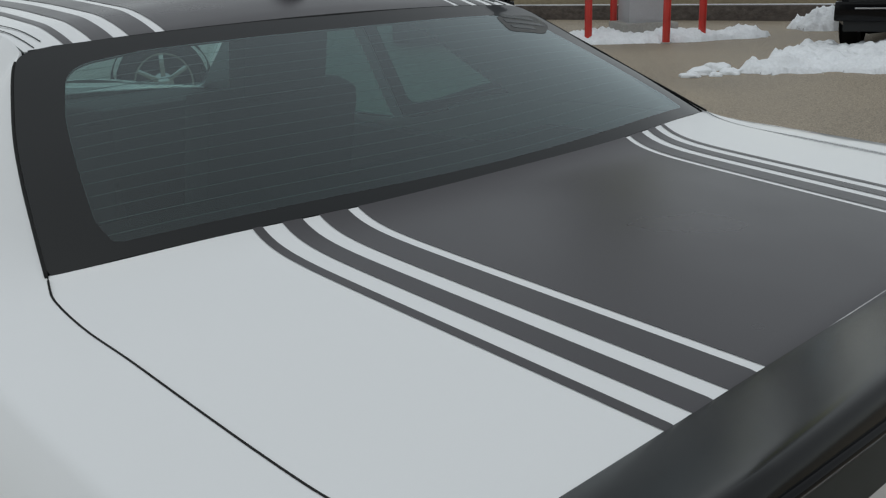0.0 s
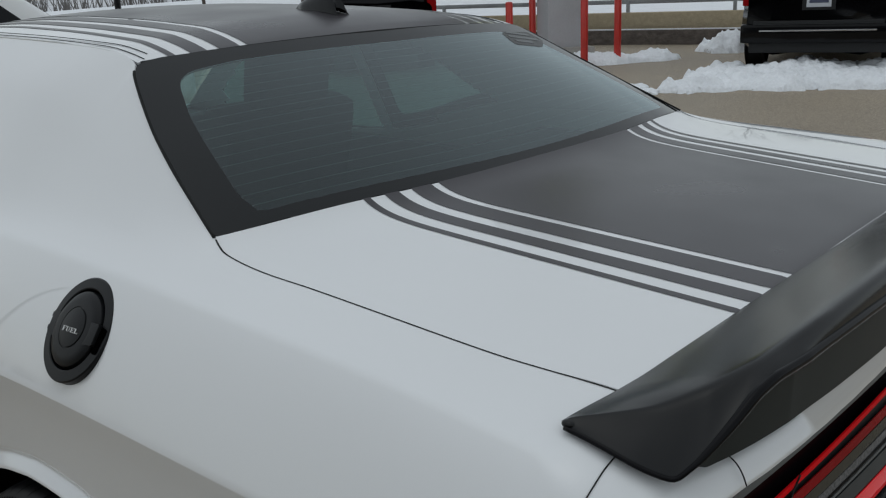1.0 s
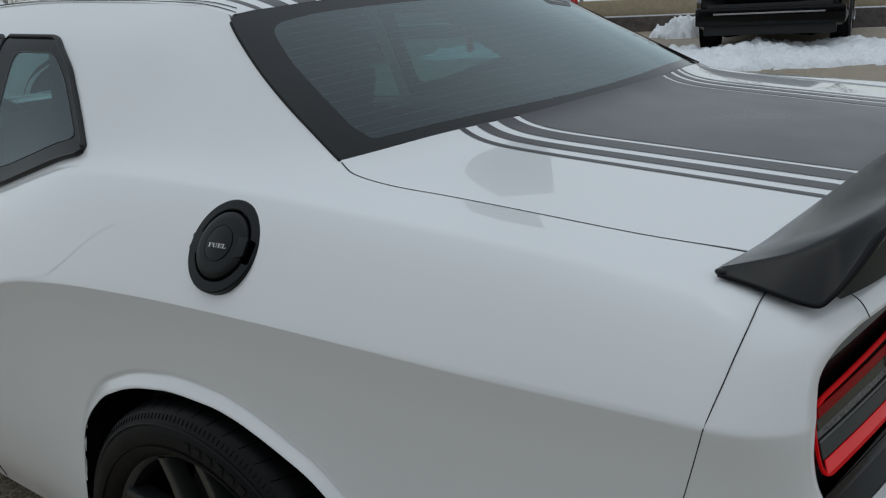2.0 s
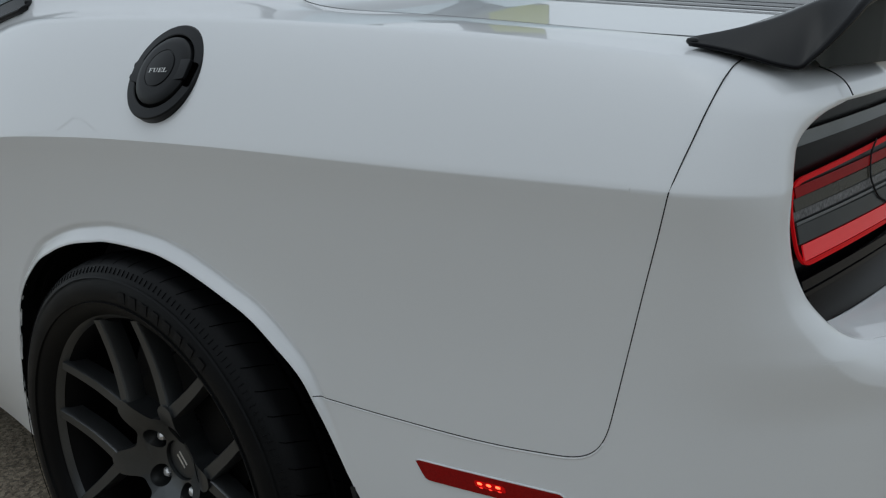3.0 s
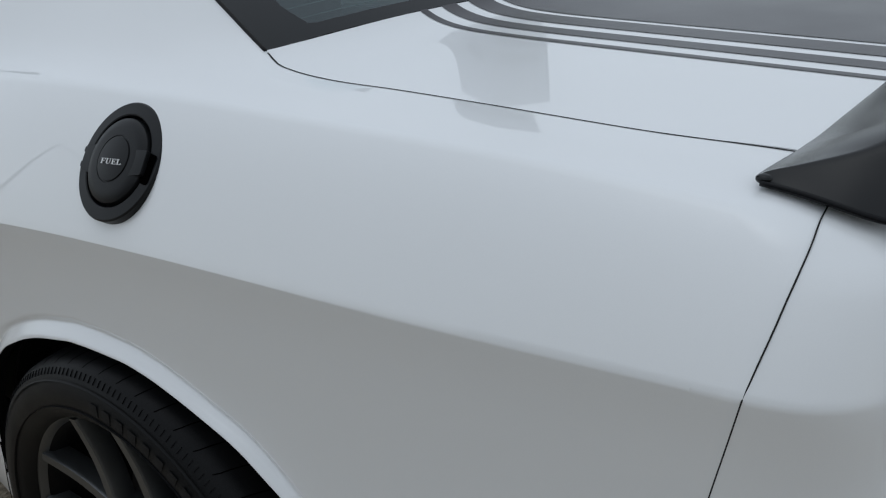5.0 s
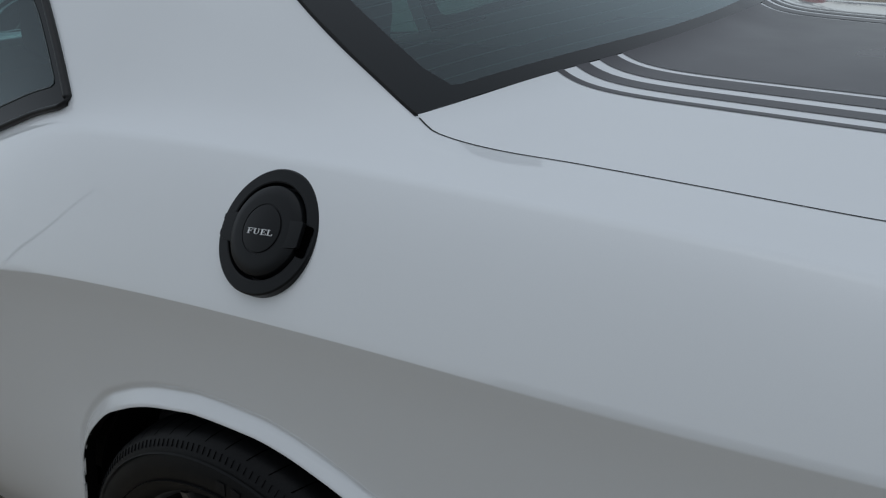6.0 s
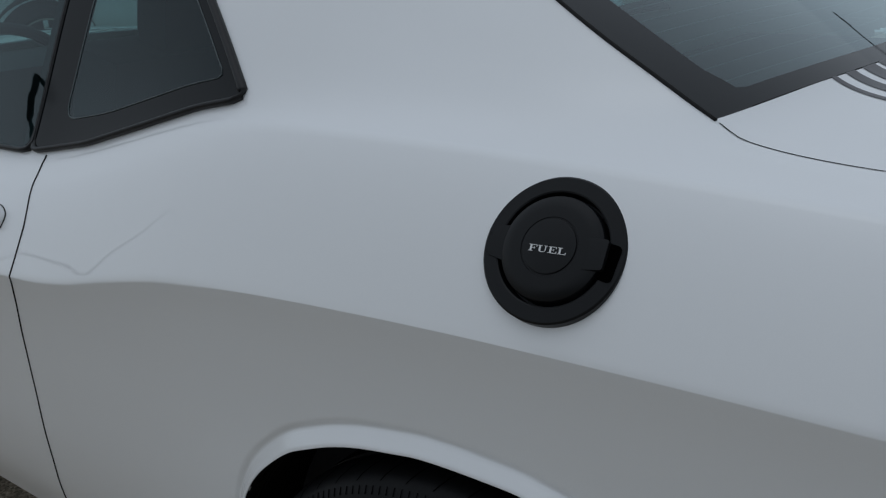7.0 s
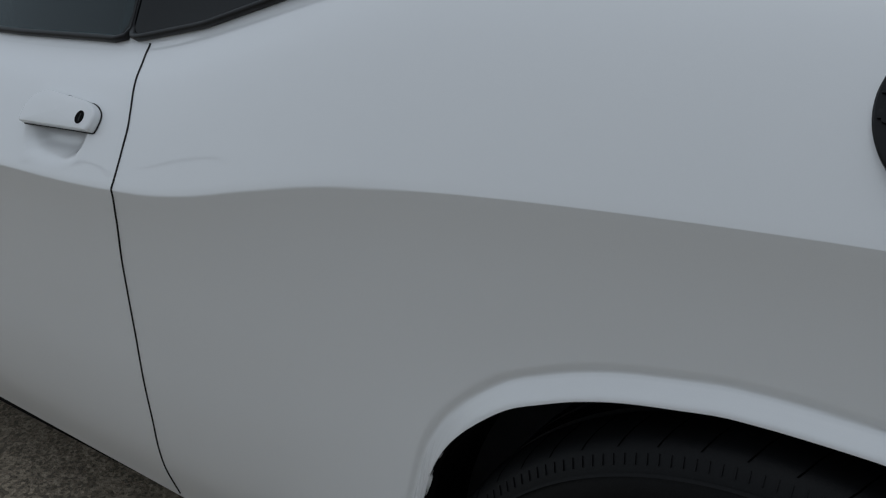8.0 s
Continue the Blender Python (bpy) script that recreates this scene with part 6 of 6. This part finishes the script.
# ---- parked vehicles ----
def vehicle(label, paint, length, width, height, hood, m, rear_style=True):
    """A parked estate or SUV: nose to +y, tail at y = 0, on its wheels."""
    v = thing("parked_car", label, "car")
    v.matrix_basis = m
    belt, sill = height * 0.60, 0.34
    ys = np.linspace(0, length, 40)
    body = []
    hw = width / 2
    for y in ys:
        e = min(1, (y / 0.20 + 0.001) ** 0.45, ((length - y) / 0.35 + 0.001) ** 0.45)
        top = belt if y < length - hood else belt - 0.10 * (y - (length - hood)) / hood
        w = hw * (0.90 + 0.10 * e)
        t = sill + (top - sill) * (0.97 + 0.03 * e)
        half = [(0, sill), (w * 0.86, sill), (w * 0.97, sill + 0.10), (w, sill + (t - sill) * 0.45), (w * 0.985, sill + (t - sill) * 0.70), (w * 0.95, t - 0.02), (w * 0.90, t), (0, t + 0.02)]
        half = spline(half, [3] * 7)
        body.append([(x, y, z) for x, z in half] + [(-x, y, z) for x, z in half[-2:0:-1]])
    body = np.array(body)
    body = np.concatenate([body, body[:, :1]], 1)
    n = body.shape[1]
    faces = [(i * n + j, (i + 1) * n + j, (i + 1) * n + j + 1, i * n + j + 1) for i in range(len(ys) - 1) for j in range(n - 1)]
    faces += [tuple(range(n - 1))[::-1], tuple((len(ys) - 1) * n + j for j in range(n - 1))]
    mesh_object("body", body.reshape(-1, 3), faces, paint, v)
    cab_l = length - hood
    cab = []
    for s in np.linspace(0, 1, 9):
        z = belt + (height - belt) * s
        w = hw * (0.93 - 0.17 * s)
        y0, y1 = 0.06 + 0.28 * s, cab_l + 0.25 - 0.85 * s
        cab.append([(w * a, y0 + (y1 - y0) * b, z + (0.03 if s == 1 else 0)) for a, b in rounded([(-1, 0), (1, 0), (1, 1), (-1, 1)], [0.12] * 4, 5)])
    cab = np.array(cab)
    k = cab.shape[1]
    f2 = [(i * k + j, i * k + (j + 1) % k, (i + 1) * k + (j + 1) % k, (i + 1) * k + j) for i in range(8) for j in range(k)] + [tuple(8 * k + j for j in range(k))]
    mesh_object("cabin", cab.reshape(-1, 3), f2, paint, v)
    # windows, laid 6 mm outside the cabin
    for sg in (-1, 1):
        for a, b in ((0.10, 0.34), (0.37, 0.62), (0.65, 0.90)):
            P = np.array([[(sg * (hw * (0.93 - 0.17 * s) + 0.006), (0.06 + 0.28 * s) + ((cab_l + 0.25 - 0.85 * s) - (0.06 + 0.28 * s)) * u, belt + (height - belt) * s) for s in np.linspace(0.14, 0.84, 6)] for u in np.linspace(a, b, 6)])
            sheet("side_window", P, FRIT, v, "dark side window", 0.004, (sg, 0, 0.3))
    P = np.array([[(u * hw * (0.93 - 0.17 * s), 0.06 + 0.28 * s - 0.006, belt + (height - belt) * s) for s in np.linspace(0.10, 0.85, 6)] for u in np.linspace(-0.84, 0.84, 8)])
    sheet("rear_window", P, FRIT, v, "dark rear window", 0.004, (0, -1, 0.3))
    P = np.array([[(u * hw * (0.93 - 0.17 * s), cab_l + 0.25 - 0.85 * s + 0.006, belt + (height - belt) * s) for s in np.linspace(0.06, 0.9, 6)] for u in np.linspace(-0.86, 0.86, 8)])
    sheet("windscreen", P, FRIT, v, "dark windscreen", 0.004, (0, 1, 0.3))
    # tail
    box("rear_bumper", (width * 0.97, 0.16, 0.26), (0, -0.03, 0.56), BLACK_PAINT if paint is BLACK_PAINT else paint, v, "", 0.05)
    box("bumper_step", (width * 0.80, 0.10, 0.05), (0, -0.075, 0.705), ROUGH_BLACK, v, "", 0.015)
    box("bumper_trim", (width * 0.72, 0.014, 0.018), (0, -0.112, 0.60), CHROME, v, "thin chrome bumper strip", 0.004)
    box("lower_skirt", (width * 0.86, 0.12, 0.16), (0, 0.02, 0.38), ROUGH_BLACK, v, "", 0.03)
    plate = box("plate", (0.31, 0.012, 0.16), (0, -0.008, 0.98), PLATE, v, "pale number plate", 0.003)
    box("plate_bar", (0.24, 0.004, 0.055), (0, -0.016, 0.98), BAR, v)
    box("plate_frame", (0.42, 0.02, 0.24), (0, 0.004, 0.98), ROUGH_BLACK, v, "", 0.01)
    for sg in (-1, 1):
        box("tail_lamp", (0.15, 0.10, 0.42), (sg * (hw - 0.105), 0.055, 1.14), RED_LENS, v, "tall red tail lamp", 0.025)
        box("badge", (0.20, 0.006, 0.03), (sg * 0.62, 0.008, 0.80), CHROME, v, "", 0.003)
        box("running_board", (0.16, length * 0.42, 0.05), (sg * (hw - 0.02), length * 0.47, 0.36), ROUGH_BLACK, v, "", 0.015)
        box("board_trim", (0.012, length * 0.42, 0.016), (sg * (hw + 0.062), length * 0.47, 0.375), CHROME, v, "", 0.004)
        for y in (1.02, length - 0.98):
            wm = Matrix.Translation((sg * (hw - 0.145), y, 0.395)) @ Matrix.Rotation(radians(90 * sg), 4, "Y")
            arch = np.array([[(sg * (hw + 0.004 - 0.03 * q), y + (0.475 - 0.055 * q) * math.cos(a), 0.395 + (0.475 - 0.055 * q) * math.sin(a)) for q in (0, 0.5, 1)] for a in np.linspace(-0.1, math.pi + 0.1, 26)])
            sheet("wheel_arch", arch, ROUGH_BLACK, v, "", 0.01, (sg, 0, 0))
            # flat black disc on the uncut body side, for the shade in the wheel opening
            disc = np.array([[(sg * (hw + 0.002), y + r * math.cos(a), 0.395 + r * math.sin(a)) for r in (0.01, 0.43)] for a in np.linspace(0, 2 * math.pi, 30)])
            sheet("wheel_shadow", disc, LINER, v, "", 0.004, (sg, 0, 0))
            wheel_part = lathe("wheel", [(0.27, 0.12), (0.30, 0.145), (0.36, 0.142), (0.392, 0.11), (0.395, 0.0), (0.392, -0.11), (0.3, -0.13)], RUBBER, v, "black tyre", 48, wm @ Matrix.Translation((0, 0, 0.03)))
            lathe("rim", [(0.278, 0.150), (0.262, 0.148), (0.25, 0.10), (0.10, 0.115), (0.06, 0.135), (0.001, 0.137)], CHROME, wheel_part, "bright alloy rim", 40, wm @ Matrix.Translation((0, 0, 0.03)))
            for q in range(6):
                bm = box_bm(bmesh.new(), (0.20, 0.045, 0.03), (0.16, 0, 0.155), 0.008)
                bm.transform(wm @ Matrix.Rotation(q * math.pi / 3, 4, "Z"))
                part("spoke", bm, CHROME, wheel_part)
    return v


def parked(x, y, heading):
    """Rear axle at x, y; heading: degrees from +y towards +x."""
    return Matrix.Translation((x, y, 0)) @ Matrix.Rotation(radians(-heading), 4, "Z") @ Matrix.Translation((0, -1.02, 0))


vehicle("black SUV parked behind a snow ridge", BLACK_PAINT, 5.18, 2.04, 1.89, 1.45, parked(12.35, 3.55, 76))
vehicle("black SUV parked far across the lot", BLACK_PAINT, 5.10, 2.0, 1.88, 1.45, parked(10.2, 10.6, 40))
vehicle("white crossover parked beyond the coupe", PAINT, 4.5, 1.85, 1.62, 1.10, parked(0.6, 8.2, 100))


# ---- bare trees, lamp post, building ----
def bare_tree(x, y, h, seed, z0=0.0):
    rng = random.Random(seed)
    t = thing("tree", "bare leafless winter tree", "tree", "trees along the road", at=(x, y, z0))
    wood, twig = bmesh.new(), bmesh.new()

    def limb(bm, p, d, ln, r, depth):
        q = p + d * ln
        sides = 6 if depth < 2 else 4
        a = d.orthogonal().normalized()
        b = d.cross(a)
        v0 = [bm.verts.new(p + r * (math.cos(2 * math.pi * i / sides) * a + math.sin(2 * math.pi * i / sides) * b)) for i in range(sides)]
        v1 = [bm.verts.new(q + r * 0.62 * (math.cos(2 * math.pi * i / sides) * a + math.sin(2 * math.pi * i / sides) * b)) for i in range(sides)]
        for i in range(sides):
            bm.faces.new((v0[i], v0[(i + 1) % sides], v1[(i + 1) % sides], v1[i]))
        if depth >= 5:
            return
        for _ in range(2 if depth == 0 else rng.choice((2, 3, 3))):
            w = (d + 0.75 * Vector((rng.uniform(-1, 1), rng.uniform(-1, 1), rng.uniform(-0.25, 0.7)))).normalized()
            limb(wood if depth < 1 else twig, q - d * ln * rng.uniform(0, 0.25), w, ln * rng.uniform(0.58, 0.82), r * 0.58, depth + 1)

    limb(wood, Vector((0, 0, -0.2)), Vector((rng.uniform(-0.06, 0.06), rng.uniform(-0.06, 0.06), 1)).normalized(), h * 0.32, h * 0.020, 0)
    part("trunk", wood, BARK, t)
    part("crown", twig, TWIG, t)
    return t


for k, (x, y, h) in enumerate([(26, 17, 7), (29, 14, 6), (30, 11.5, 7.5), (31, 7, 6), (33, 20, 8), (24, 24, 7), (38, 12, 8), (20, 30, 7), (14, 38, 8), (8, 44, 8), (36, 4, 7), (3, 50, 9), (40, -4, 8), (45, 26, 9), (30, 36, 9), (-6, 55, 9), (34, 16, 6), (27, 20.5, 5.5)]):
    bare_tree(x, y, h * 0.72, 40 + k, 0.3 if x > 22 else 0.0)

# thickets closing the view all round
rng = random.Random(5)
bm = bmesh.new()
for k in range(2600):
    a = rng.uniform(0, 2 * math.pi)
    r = rng.uniform(75, 130)
    p = Vector((r * math.sin(a), r * math.cos(a), -0.1))
    h = rng.uniform(3, 8) * (0.6 + 0.4 * math.sin(a * 7) ** 2)
    for q in range(5):
        d = Vector((rng.uniform(-0.4, 0.4), rng.uniform(-0.4, 0.4), 1)).normalized()
        s = Vector((math.cos(a), -math.sin(a), 0)) * rng.uniform(0.025, 0.07)
        vs = [bm.verts.new(p + s), bm.verts.new(p - s), bm.verts.new(p + d * h * rng.uniform(0.6, 1))]
        bm.faces.new(vs)
tagged(part("far_thicket", bm, TWIG, None, "", False), "distant bare thicket along the horizon", "thicket", kind="stuff")

def street_lamp(x, y, z0, height, arm, heading, droop, head):
    """A tapered pole with an arm of a given length towards heading, degrees from +y towards +x."""
    ob = thing("street_lamp", "slim dark steel street lamp with a short arm", "lamp post", "street lamps round the lot", at=(x, y, z0))
    lathe("pole", [(0.15, -0.1), (0.14, 0.10), (0.085, 0.14), (0.075, height * 0.6), (0.055, height - 0.02), (0.02, height)], SATIN, ob, "", 16)
    d = Vector((math.sin(radians(heading)), math.cos(radians(heading)), 0))
    pts = [Vector((0, 0, height - 0.06)) + d * arm * q + Vector((0, 0, 0.10 * math.sin(math.pi * q) - droop * q)) for q in np.linspace(0, 1, 9)]
    tube("arm", pts, np.linspace(0.052, 0.040, 9), SATIN, ob, "", 10)
    bm = box_bm(bmesh.new(), (0.16, head, 0.07), (0, 0, 0), 0.02)
    bm.transform(Matrix.Translation(pts[-1] + d * head * 0.3) @ Matrix.Rotation(radians(-heading), 4, "Z") @ Matrix.Rotation(math.atan2(-droop, arm), 4, "X"))
    part("lantern", bm, SATIN, ob)
    return ob


street_lamp(11.5, 21.5, 0.0, 6.6, 0.3, 0, 0.0, 0.7)
street_lamp(-11.0, 22.65, 0.0, 8.5, 0.95, -115, 0.14, 0.20)
street_lamp(24.0, -1.6, 0.55, 7.0, 2.0, 0, -0.15, 0.6)

hall = thing("building", "low building with pale blue-grey siding", "building", at=(40, 29.5, 0))
HM = Matrix.Rotation(radians(-54), 4, "Z")
bm = box_bm(bmesh.new(), (9, 7, 4.2), (0, 0, 2.0), 0.02)
bm.transform(HM)
part("wall", bm, SIDING, hall)
bm = box_bm(bmesh.new(), (9.8, 7.8, 0.35), (0, 0, 4.25), 0.04)
bm.transform(HM)
part("roof", bm, ROOFING, hall)
for k in range(3):
    bm = box_bm(bmesh.new(), (1.3, 0.10, 1.1), (-2.8 + 2.8 * k, -3.5, 2.5), 0.01)
    bm.transform(HM)
    w = part("window", bm, FRIT, hall, "dark window")

# made-up low facade, never in view: closes the lot and blocks low sky
sky_block = thing("sky_block_hall", "unseen long low grey facade with dark glazing, added to block low sky", "building", at=(-15, -22, 0))
box("wall", (6, 58, 4.4), (-3, 0, 2.1), CLADDING, sky_block, "", 0.03)
for k in range(16):
    box("glazing", (0.08, 2.9, 2.8), (0.02, -26 + 3.45 * k, 1.6), FRIT, sky_block, "dark window of the added facade", 0.01)
box("parapet", (6.3, 58.4, 0.35), (-3, 0, 4.4), ROOFING, sky_block, "", 0.03)
